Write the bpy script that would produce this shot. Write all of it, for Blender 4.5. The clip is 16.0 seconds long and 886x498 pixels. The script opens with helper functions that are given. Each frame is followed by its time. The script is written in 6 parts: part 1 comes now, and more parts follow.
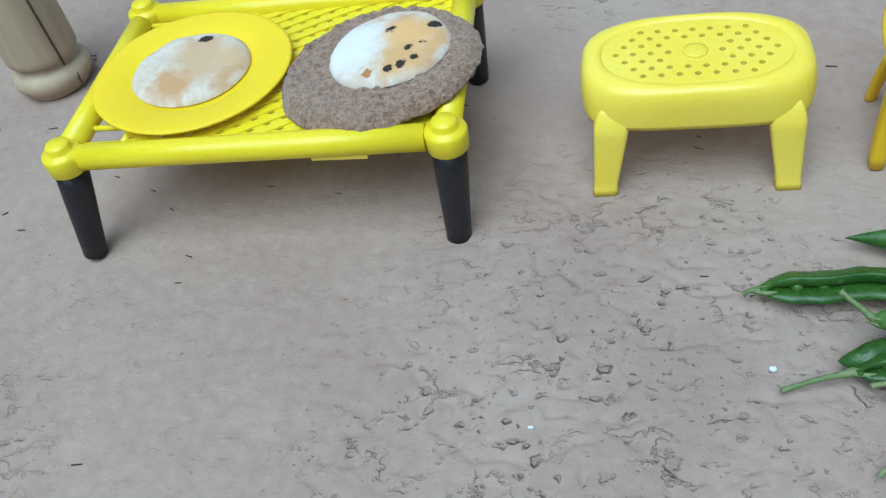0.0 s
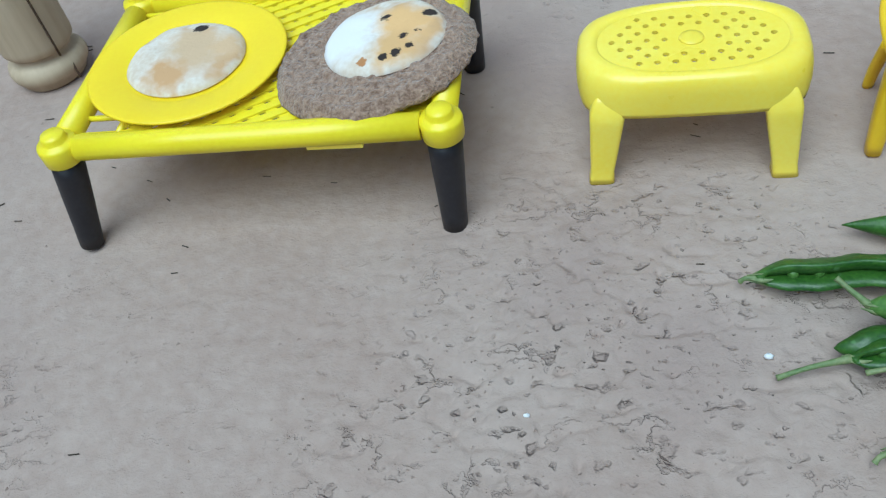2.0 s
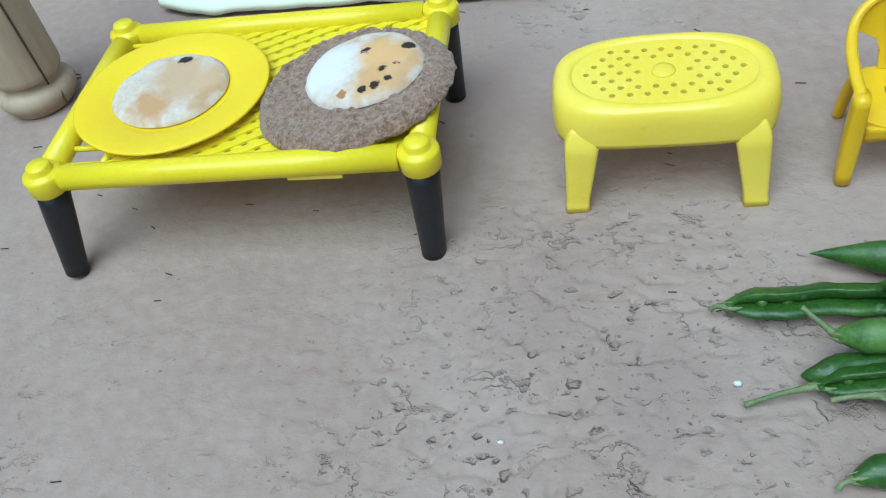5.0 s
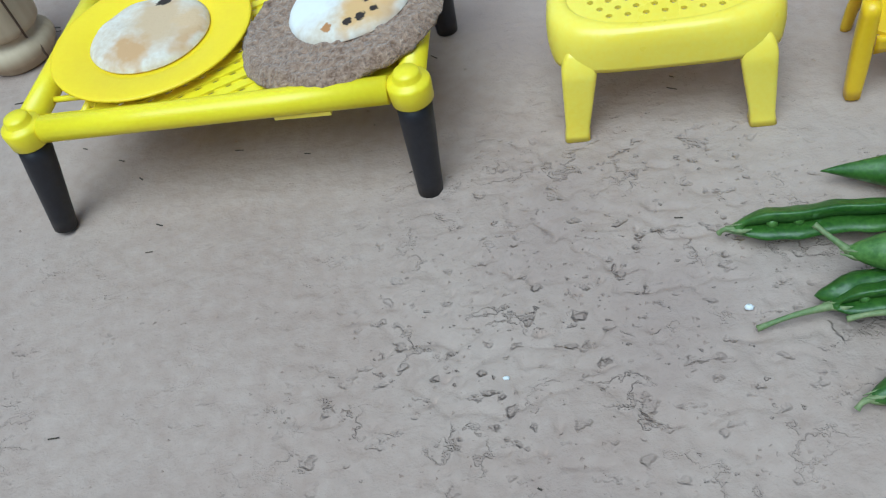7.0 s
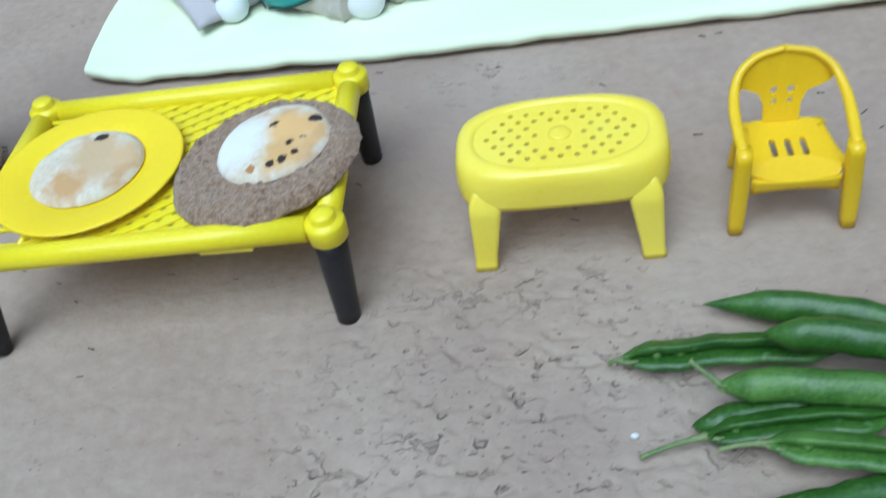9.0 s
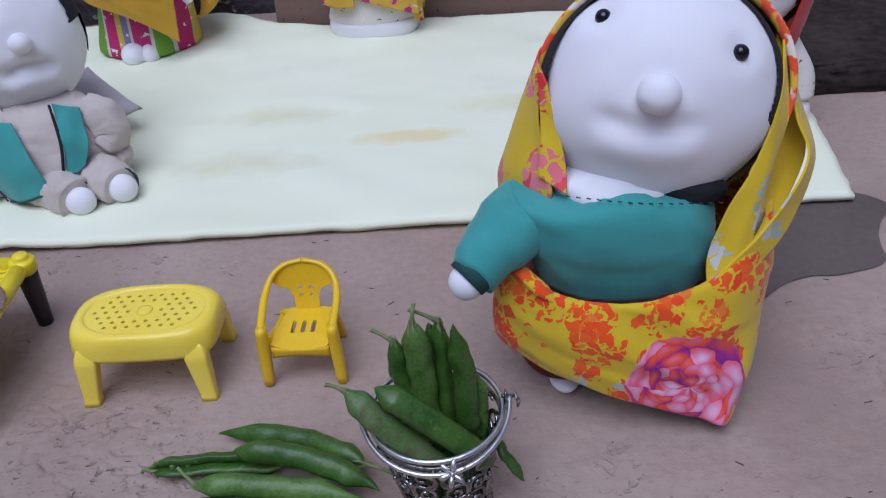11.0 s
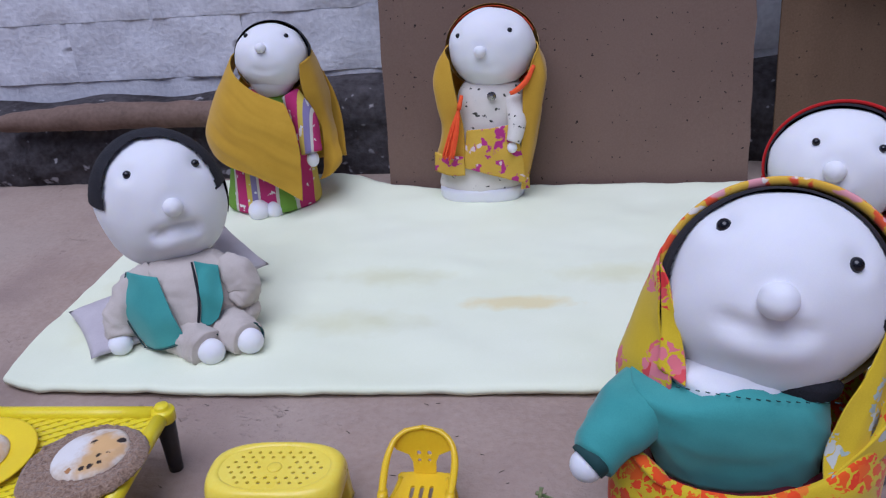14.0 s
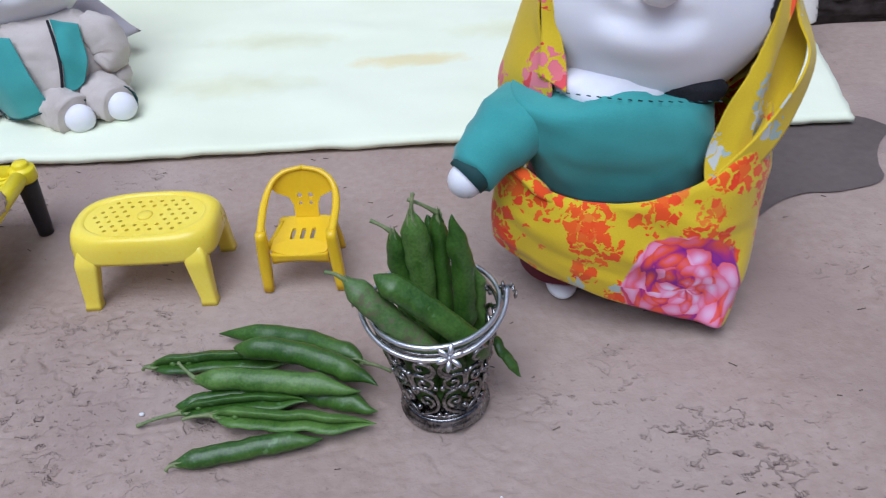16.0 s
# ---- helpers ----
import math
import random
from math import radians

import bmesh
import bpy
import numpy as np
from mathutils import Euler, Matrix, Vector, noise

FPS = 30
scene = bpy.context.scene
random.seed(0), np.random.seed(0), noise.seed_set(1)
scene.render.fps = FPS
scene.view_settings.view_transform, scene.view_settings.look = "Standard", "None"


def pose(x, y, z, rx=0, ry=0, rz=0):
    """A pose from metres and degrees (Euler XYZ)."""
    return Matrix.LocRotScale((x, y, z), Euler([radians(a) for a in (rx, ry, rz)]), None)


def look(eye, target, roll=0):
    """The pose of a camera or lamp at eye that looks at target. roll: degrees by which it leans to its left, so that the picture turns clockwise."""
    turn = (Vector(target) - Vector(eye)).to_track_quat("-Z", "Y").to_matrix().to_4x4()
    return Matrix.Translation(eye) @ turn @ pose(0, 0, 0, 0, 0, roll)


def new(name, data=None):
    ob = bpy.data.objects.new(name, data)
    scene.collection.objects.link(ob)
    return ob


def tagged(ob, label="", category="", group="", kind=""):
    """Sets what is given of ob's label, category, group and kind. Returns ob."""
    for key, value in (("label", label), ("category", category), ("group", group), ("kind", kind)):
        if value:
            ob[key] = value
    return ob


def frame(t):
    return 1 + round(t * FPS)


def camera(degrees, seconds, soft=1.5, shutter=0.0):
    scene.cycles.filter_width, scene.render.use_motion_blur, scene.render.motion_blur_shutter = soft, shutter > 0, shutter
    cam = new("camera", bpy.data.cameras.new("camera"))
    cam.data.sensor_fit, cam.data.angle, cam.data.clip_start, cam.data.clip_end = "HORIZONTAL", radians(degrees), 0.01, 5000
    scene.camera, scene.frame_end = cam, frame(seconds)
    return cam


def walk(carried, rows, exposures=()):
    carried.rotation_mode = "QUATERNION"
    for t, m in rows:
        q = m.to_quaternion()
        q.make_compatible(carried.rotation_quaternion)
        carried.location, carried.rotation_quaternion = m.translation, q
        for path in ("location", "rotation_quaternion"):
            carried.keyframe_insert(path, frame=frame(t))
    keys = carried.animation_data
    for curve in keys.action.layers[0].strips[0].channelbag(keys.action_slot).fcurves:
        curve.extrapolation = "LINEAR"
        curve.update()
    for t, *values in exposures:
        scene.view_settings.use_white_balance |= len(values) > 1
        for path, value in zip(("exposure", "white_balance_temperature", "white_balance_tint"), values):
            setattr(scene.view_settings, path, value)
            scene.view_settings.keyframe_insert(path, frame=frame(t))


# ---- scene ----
cam = camera(53.5, 16.0, 1.2, 0.2)
PATH = [
    (0, (0.07, 0.099, 0.249), (-0.326, 1.43, -1.19), -13.0),
    (0.5, (0.069, 0.098, 0.25), (-0.33, 1.426, -1.191), -12.3),
    (1, (0.071, 0.099, 0.25), (-0.336, 1.417, -1.199), -13.3),
    (1.5, (0.07, 0.099, 0.25), (-0.329, 1.418, -1.2), -13.1),
    (2, (0.072, 0.099, 0.248), (-0.328, 1.414, -1.205), -13.5),
    (2.5, (0.072, 0.099, 0.248), (-0.327, 1.421, -1.199), -13.3),
    (3, (0.074, 0.099, 0.249), (-0.332, 1.422, -1.195), -13.5),
    (5.5, (0.08, 0.099, 0.255), (-0.302, 1.446, -1.173), -13.2),
    (6, (0.078, 0.094, 0.243), (-0.344, 1.372, -1.237), -16.5),
    (6.5, (0.08, 0.098, 0.239), (-0.336, 1.38, -1.239), -16.6),
    (7, (0.08, 0.101, 0.241), (-0.324, 1.369, -1.252), -16.7),
    (7.5, (0.082, 0.099, 0.24), (-0.33, 1.384, -1.236), -16.7),
    (8, (0.079, 0.099, 0.24), (-0.322, 1.386, -1.237), -16.3),
    (8.5, (0.082, 0.099, 0.245), (-0.326, 1.41, -1.209), -15.5),
    (9, (0.106, 0.104, 0.269), (-0.213, 1.498, -1.13), -13.4),
    (9.2, (0.124, 0.096, 0.294), (-0.153, 1.557, -1.044), -10.7),
    (9.5, (0.179, 0.073, 0.349), (-0.058, 1.533, -0.997), -8.2),
    (10, (0.272, 0.011, 0.363), (0.158, 1.575, -0.878), -5.2),
    (10.2, (0.3, 0.004, 0.35), (0.187, 1.608, -0.84), -5.9),
    (12.3, (0.299, -0.019, 0.364), (0.228, 1.629, -0.767), -3.7),
    (12.5, (0.3, -0.019, 0.359), (0.219, 1.614, -0.792), -4.1),
    (13, (0.303, -0.023, 0.369), (0.214, 1.745, -0.562), -2.5),
    (13.2, (0.303, -0.026, 0.376), (0.221, 1.772, -0.496), -2.3),
    (13.5, (0.288, -0.03, 0.397), (0.144, 1.801, -0.393), -2.9),
    (13.7, (0.283, -0.03, 0.396), (0.082, 1.77, -0.452), -3.7),
    (14, (0.276, -0.028, 0.396), (0.019, 1.755, -0.472), -4.8),
    (14.5, (0.272, -0.029, 0.378), (-0.002, 1.714, -0.563), -5.8),
    (15, (0.271, -0.012, 0.329), (0.066, 1.653, -0.76), -4.1),
    (15.5, (0.282, -0.009, 0.305), (0.122, 1.626, -0.836), -4.5),
    (16, (0.298, -0.03, 0.33), (0.199, 1.558, -0.882), -4.6),
]
walk(cam, [(t, look(eye, target, roll)) for t, eye, target, roll in PATH],
     [(0.0, 0.06, 4950, -9), (8.5, 0.08, 4950, -9), (9.2, 0.02, 4950, -9), (9.5, -0.25, 5100, 4), (10.0, -0.52, 5180, 15), (12.5, -0.52, 5380, 22), (13.5, -0.47, 5300, 22), (14.0, -0.48, 5270, 21), (14.5, -0.55, 5330, 19), (15.0, -0.54, 5400, 19), (16.0, -0.12, 5320, 13)])

# ---- world and light ----
world = bpy.data.worlds.new("world")
scene.world = world
world.use_nodes = True
wn = world.node_tree.nodes
sky = wn.new("ShaderNodeTexSky")
sky.sky_type = "NISHITA"
sky.sun_disc = False
sky.sun_elevation, sky.sun_rotation = radians(66), radians(196)
sky.air_density, sky.dust_density = 1.0, 2.0
wn["Background"].inputs["Strength"].default_value = 0.072
world.node_tree.links.new(sky.outputs["Color"], wn["Background"].inputs["Color"])
sun_data = bpy.data.lights.new("sun", "SUN")
sun_data.energy, sun_data.angle, sun_data.color = 2.85, radians(50), (1.0, 0.97, 0.93)
sun = new("sun", sun_data)
sun.matrix_world = look((-0.20, -0.30, 1.6), (0.0, 0.4, 0))


# ---- materials ----
def surf(name, dark, light, rough=0.6, metal=0.0, scale=40.0, fine=300.0, bump=0.2, depth=0.001, sheen=0.0, sub=0.0, spec=0.5, stretch=(1, 1, 1)):
    """Two colours mixed by coarse and fine noise, with relief."""
    m = bpy.data.materials.new(name)
    m.use_nodes = True
    n, l = m.node_tree.nodes, m.node_tree.links
    b = n["Principled BSDF"]
    co = n.new("ShaderNodeTexCoord")
    mp = n.new("ShaderNodeMapping")
    mp.inputs["Scale"].default_value = stretch
    l.new(co.outputs["Object"], mp.inputs["Vector"])
    a, c = n.new("ShaderNodeTexNoise"), n.new("ShaderNodeTexNoise")
    for node, sc, det in ((a, scale, 4.0), (c, fine, 3.0)):
        node.inputs["Scale"].default_value, node.inputs["Detail"].default_value = sc, det
        l.new(mp.outputs["Vector"], node.inputs["Vector"])
    mixf = n.new("ShaderNodeMath")
    mixf.operation = "MULTIPLY_ADD"
    mixf.inputs[1].default_value = 0.45
    l.new(c.outputs["Fac"], mixf.inputs[0])
    half = n.new("ShaderNodeMath")
    half.operation = "MULTIPLY"
    half.inputs[1].default_value = 0.55
    l.new(a.outputs["Fac"], half.inputs[0])
    l.new(half.outputs[0], mixf.inputs[2])
    ramp = n.new("ShaderNodeValToRGB")
    ramp.color_ramp.elements[0].position, ramp.color_ramp.elements[1].position = 0.34, 0.66
    ramp.color_ramp.elements[0].color, ramp.color_ramp.elements[1].color = (*dark, 1), (*light, 1)
    l.new(mixf.outputs[0], ramp.inputs[0])
    l.new(ramp.outputs[0], b.inputs["Base Color"])
    rr = n.new("ShaderNodeMapRange")
    rr.inputs["To Min"].default_value, rr.inputs["To Max"].default_value = max(0.02, rough - 0.08), min(1, rough + 0.08)
    l.new(a.outputs["Fac"], rr.inputs["Value"])
    l.new(rr.outputs[0], b.inputs["Roughness"])
    b.inputs["Metallic"].default_value = metal
    b.inputs["Specular IOR Level"].default_value = spec * (0.3 if sheen else 1.0)
    if sheen:
        b.inputs["Sheen Weight"].default_value = sheen
    if sub:
        b.inputs["Subsurface Weight"].default_value = sub
        b.inputs["Subsurface Radius"].default_value = (0.006, 0.005, 0.002)
        b.inputs["Subsurface Scale"].default_value = 0.6
    bp = n.new("ShaderNodeBump")
    bp.inputs["Strength"].default_value, bp.inputs["Distance"].default_value = bump, depth
    l.new(mixf.outputs[0], bp.inputs["Height"])
    l.new(bp.outputs[0], b.inputs["Normal"])
    return m


def overlay(m, mask_kind, scale, lo, hi, colour, at=(0, 0, 0), detail=2.0, squash=(1, 1, 1)):
    """Lays a printed, stained or burnt colour over a material where a noise, cells, stripes or a ball round a point exceed a level."""
    n, l = m.node_tree.nodes, m.node_tree.links
    b = n["Principled BSDF"]
    old = b.inputs["Base Color"].links[0].from_socket
    co = n.new("ShaderNodeTexCoord")
    mp = n.new("ShaderNodeMapping")
    mp.inputs["Location"].default_value, mp.inputs["Scale"].default_value = [-a * s for a, s in zip(at, squash)], squash
    l.new(co.outputs["Object"], mp.inputs["Vector"])
    if mask_kind == "noise":
        t = n.new("ShaderNodeTexNoise")
        t.inputs["Scale"].default_value, t.inputs["Detail"].default_value = scale, detail
        l.new(mp.outputs[0], t.inputs["Vector"])
        val = t.outputs["Fac"]
    elif mask_kind == "cells":
        t = n.new("ShaderNodeTexVoronoi")
        t.inputs["Scale"].default_value = scale
        wob = n.new("ShaderNodeTexNoise")
        wob.inputs["Scale"].default_value = scale * 2.5
        l.new(mp.outputs[0], wob.inputs["Vector"])
        add = n.new("ShaderNodeVectorMath")
        add.operation = "MULTIPLY_ADD"
        add.inputs[1].default_value = (0.6 / scale,) * 3
        l.new(wob.outputs["Color"], add.inputs[0])
        l.new(mp.outputs[0], add.inputs[2])
        l.new(add.outputs[0], t.inputs["Vector"])
        inv = n.new("ShaderNodeMath")
        inv.operation = "SUBTRACT"
        inv.inputs[0].default_value = 1.0
        l.new(t.outputs["Distance"], inv.inputs[1])
        val = inv.outputs[0]
    elif mask_kind == "stripes":
        t = n.new("ShaderNodeTexWave")
        t.inputs["Scale"].default_value, t.inputs["Distortion"].default_value = scale, 0.6
        l.new(mp.outputs[0], t.inputs["Vector"])
        val = t.outputs["Fac"]
    else:
        ln = n.new("ShaderNodeVectorMath")
        ln.operation = "LENGTH"
        wob = n.new("ShaderNodeTexNoise")
        wob.inputs["Scale"].default_value, wob.inputs["Detail"].default_value = 2.2 * scale, 4.0
        l.new(co.outputs["Object"], wob.inputs["Vector"])
        l.new(mp.outputs[0], ln.inputs[0])
        sc = n.new("ShaderNodeMath")
        sc.operation = "MULTIPLY_ADD"
        sc.inputs[1].default_value = -scale
        l.new(ln.outputs["Value"], sc.inputs[0])
        ad = n.new("ShaderNodeMath")
        ad.operation = "ADD"
        ad.inputs[1].default_value = 0.5
        l.new(wob.outputs["Fac"], ad.inputs[0])
        l.new(ad.outputs[0], sc.inputs[2])
        val = sc.outputs[0]
    r = n.new("ShaderNodeMapRange")
    r.inputs["From Min"].default_value, r.inputs["From Max"].default_value = lo, hi
    l.new(val, r.inputs["Value"])
    mix = n.new("ShaderNodeMixRGB")
    mix.inputs["Color2"].default_value = (*colour, 1)
    fac = r.outputs[0]
    l.new(fac, mix.inputs["Fac"])
    l.new(old, mix.inputs["Color1"])
    l.new(mix.outputs[0], b.inputs["Base Color"])
    return m


def mud():
    """Trowelled mud plaster: broad tints, and pits and flaked hairline edges where the coat has worn, with their shade
    mixed into the colour.
    """
    m = surf("mud_plaster", (0.335, 0.248, 0.203), (0.415, 0.324, 0.272), 0.88, scale=11, fine=170, bump=0.0, spec=0.25)
    overlay(m, "noise", 3, 0.5, 0.75, (0.42, 0.345, 0.295))
    overlay(m, "noise", 7, 0.54, 0.72, (0.30, 0.225, 0.195), at=(0.4, 0.9, 0))
    n, l = m.node_tree.nodes, m.node_tree.links
    b = n["Principled BSDF"]
    co = n.new("ShaderNodeTexCoord")

    def noise_at(scale, detail, squash, at=(0, 0, 0), rough=0.6):
        mp = n.new("ShaderNodeMapping")
        mp.inputs["Scale"].default_value, mp.inputs["Location"].default_value = squash, at
        l.new(co.outputs["Object"], mp.inputs["Vector"])
        t = n.new("ShaderNodeTexNoise")
        t.inputs["Scale"].default_value, t.inputs["Detail"].default_value, t.inputs["Roughness"].default_value = scale, detail, rough
        l.new(mp.outputs[0], t.inputs["Vector"])
        return t.outputs["Fac"]

    def remap(v, a, c, lo=0.0, hi=1.0):
        r = n.new("ShaderNodeMapRange")
        r.interpolation_type = "SMOOTHSTEP"
        r.inputs["From Min"].default_value, r.inputs["From Max"].default_value = a, c
        r.inputs["To Min"].default_value, r.inputs["To Max"].default_value = lo, hi
        l.new(v, r.inputs["Value"])
        return r.outputs[0]

    def calc(op, a, c):
        k = n.new("ShaderNodeMath")
        k.operation = op
        for i, v in enumerate((a, c)):
            if isinstance(v, (int, float)):
                k.inputs[i].default_value = v
            else:
                l.new(v, k.inputs[i])
        return k.outputs[0]
    worn = remap(noise_at(8, 3, (1, 1, 1), (2.1, 0.3, 0)), 0.52, 0.74, 0.0, 0.7)
    for spot, size in (((0.075, 0.285, 0), 0.13), ((0.42, 0.24, 0), 0.07)):
        ds = n.new("ShaderNodeVectorMath")
        ds.operation = "DISTANCE"
        ds.inputs[1].default_value = spot
        l.new(co.outputs["Object"], ds.inputs[0])
        worn = calc("ADD", worn, remap(ds.outputs["Value"], size, size * 0.25, 0.0, 0.6))
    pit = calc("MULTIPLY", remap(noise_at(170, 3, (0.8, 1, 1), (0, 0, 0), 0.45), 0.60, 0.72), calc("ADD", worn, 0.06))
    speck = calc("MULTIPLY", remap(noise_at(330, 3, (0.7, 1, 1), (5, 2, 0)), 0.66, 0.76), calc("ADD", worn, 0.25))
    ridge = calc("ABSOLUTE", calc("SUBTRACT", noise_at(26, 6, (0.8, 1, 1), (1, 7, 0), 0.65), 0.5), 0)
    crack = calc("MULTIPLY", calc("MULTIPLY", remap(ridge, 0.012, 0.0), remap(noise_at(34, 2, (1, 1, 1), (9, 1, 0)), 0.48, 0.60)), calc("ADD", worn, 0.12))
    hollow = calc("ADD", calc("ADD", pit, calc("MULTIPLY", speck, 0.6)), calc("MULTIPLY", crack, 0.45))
    height = calc("SUBTRACT", calc("ADD", calc("MULTIPLY", noise_at(60, 5, (0.8, 1, 1)), 1.3), calc("MULTIPLY", noise_at(420, 3, (1, 1, 1)), 0.22)), hollow)
    bp = n.new("ShaderNodeBump")
    bp.inputs["Strength"].default_value, bp.inputs["Distance"].default_value = 1.0, 0.0017
    l.new(height, bp.inputs["Height"])
    l.new(bp.outputs[0], b.inputs["Normal"])
    # shade inside pits and cracks, painted as a darker mud tone
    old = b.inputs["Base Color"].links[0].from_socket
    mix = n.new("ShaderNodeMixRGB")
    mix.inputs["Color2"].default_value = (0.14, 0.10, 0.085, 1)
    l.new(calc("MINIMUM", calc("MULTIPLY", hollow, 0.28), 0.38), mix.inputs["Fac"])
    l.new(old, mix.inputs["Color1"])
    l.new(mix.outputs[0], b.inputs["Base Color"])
    return m


m_mud = mud()
m_wet = surf("damp_mud", (0.105, 0.083, 0.074), (0.145, 0.116, 0.104), 0.6, scale=14, fine=160, bump=0.5, depth=0.002, spec=0.4)
m_yellow = surf("yellow_plastic", (0.85, 0.68, 0.004), (0.90, 0.76, 0.010), 0.36, scale=30, fine=500, bump=0.04, depth=0.0004, sub=0.12)
m_pale = surf("pale_yellow_plastic", (0.93, 0.71, 0.050), (0.95, 0.78, 0.100), 0.30, scale=30, fine=500, bump=0.04, depth=0.0004, sub=0.12)
m_amber = surf("amber_plastic", (0.82, 0.52, 0.002), (0.86, 0.58, 0.004), 0.34, scale=30, fine=500, bump=0.04, depth=0.0004, sub=0.1)
m_plate = surf("plate_plastic", (0.90, 0.64, 0.0), (0.93, 0.69, 0.0), 0.5, scale=30, fine=500, bump=0.03, depth=0.0003, sub=0.1)
m_black = surf("black_plastic", (0.011, 0.010, 0.013), (0.022, 0.020, 0.024), 0.45, scale=60, fine=600, bump=0.1, depth=0.0004)
m_coir = surf("brown_felt", (0.17, 0.098, 0.062), (0.47, 0.325, 0.230), 0.95, scale=420, fine=900, bump=1.0, depth=0.003, sheen=0.3)
m_green = surf("pod_green", (0.017, 0.062, 0.006), (0.074, 0.162, 0.022), 0.38, scale=60, fine=700, bump=0.35, depth=0.0008, sub=0.06)
overlay(m_green, "noise", 170, 0.66, 0.72, (0.11, 0.21, 0.07))
m_green2 = surf("pod_pale_green", (0.038, 0.104, 0.012), (0.130, 0.240, 0.048), 0.42, scale=90, fine=700, bump=0.35, depth=0.0008, sub=0.06)
m_scar = surf("pod_scarred", (0.050, 0.115, 0.024), (0.125, 0.205, 0.058), 0.5, scale=60, fine=700, bump=0.45, depth=0.001)
overlay(m_scar, "noise", 320, 0.52, 0.62, (0.12, 0.13, 0.06))
m_stem = surf("pod_stem", (0.10, 0.17, 0.05), (0.28, 0.30, 0.14), 0.6, scale=120, fine=700, bump=0.3)
m_silver = surf("oxidised_silver", (0.015, 0.014, 0.014), (0.55, 0.54, 0.54), 0.26, 1.0, scale=160, fine=900, bump=0.3, depth=0.0006)
m_bright = surf("polished_silver", (0.62, 0.62, 0.63), (0.86, 0.86, 0.87), 0.34, 1.0, scale=160, fine=900, bump=0.2, depth=0.0004)
m_rug = surf("pale_green_cloth", (0.80, 0.85, 0.62), (0.86, 0.90, 0.71), 0.92, scale=7, fine=900, bump=0.25, depth=0.0006, sheen=0.2)
m_white = surf("white_stocking_cloth", (0.82, 0.82, 0.85), (0.87, 0.87, 0.90), 0.85, scale=25, fine=1800, bump=0.12, depth=0.0004, sheen=0.25, sub=0.1)
m_hair = surf("black_yarn", (0.005, 0.005, 0.008), (0.02, 0.02, 0.028), 0.85, scale=200, fine=1200, bump=0.8, depth=0.001)
m_bead = surf("black_bead", (0.006, 0.006, 0.009), (0.01, 0.01, 0.014), 0.2, bump=0.0)
m_teal = surf("teal_cotton", (0.060, 0.30, 0.285), (0.085, 0.37, 0.345), 0.8, scale=45, fine=1600, bump=0.2, depth=0.0005, sheen=0.25)
m_beige = surf("beige_cotton", (0.50, 0.44, 0.39), (0.62, 0.56, 0.51), 0.9, scale=40, fine=1500, bump=0.25, depth=0.0005, sheen=0.2)
m_lilac = surf("grey_lilac_cotton", (0.46, 0.42, 0.45), (0.58, 0.54, 0.57), 0.9, scale=40, fine=1500, bump=0.25, depth=0.0005, sheen=0.2)
m_mustard = surf("mustard_cotton", (0.53, 0.30, 0.02), (0.62, 0.37, 0.035), 0.85, scale=30, fine=1500, bump=0.25, depth=0.0005, sheen=0.2)
m_red = surf("red_cotton", (0.42, 0.008, 0.008), (0.56, 0.015, 0.014), 0.8, scale=35, fine=1500, bump=0.2, depth=0.0005, sheen=0.2)
m_orange = surf("orange_yarn", (0.85, 0.07, 0.01), (0.95, 0.13, 0.02), 0.8, scale=200, fine=1200, bump=0.6, depth=0.001)
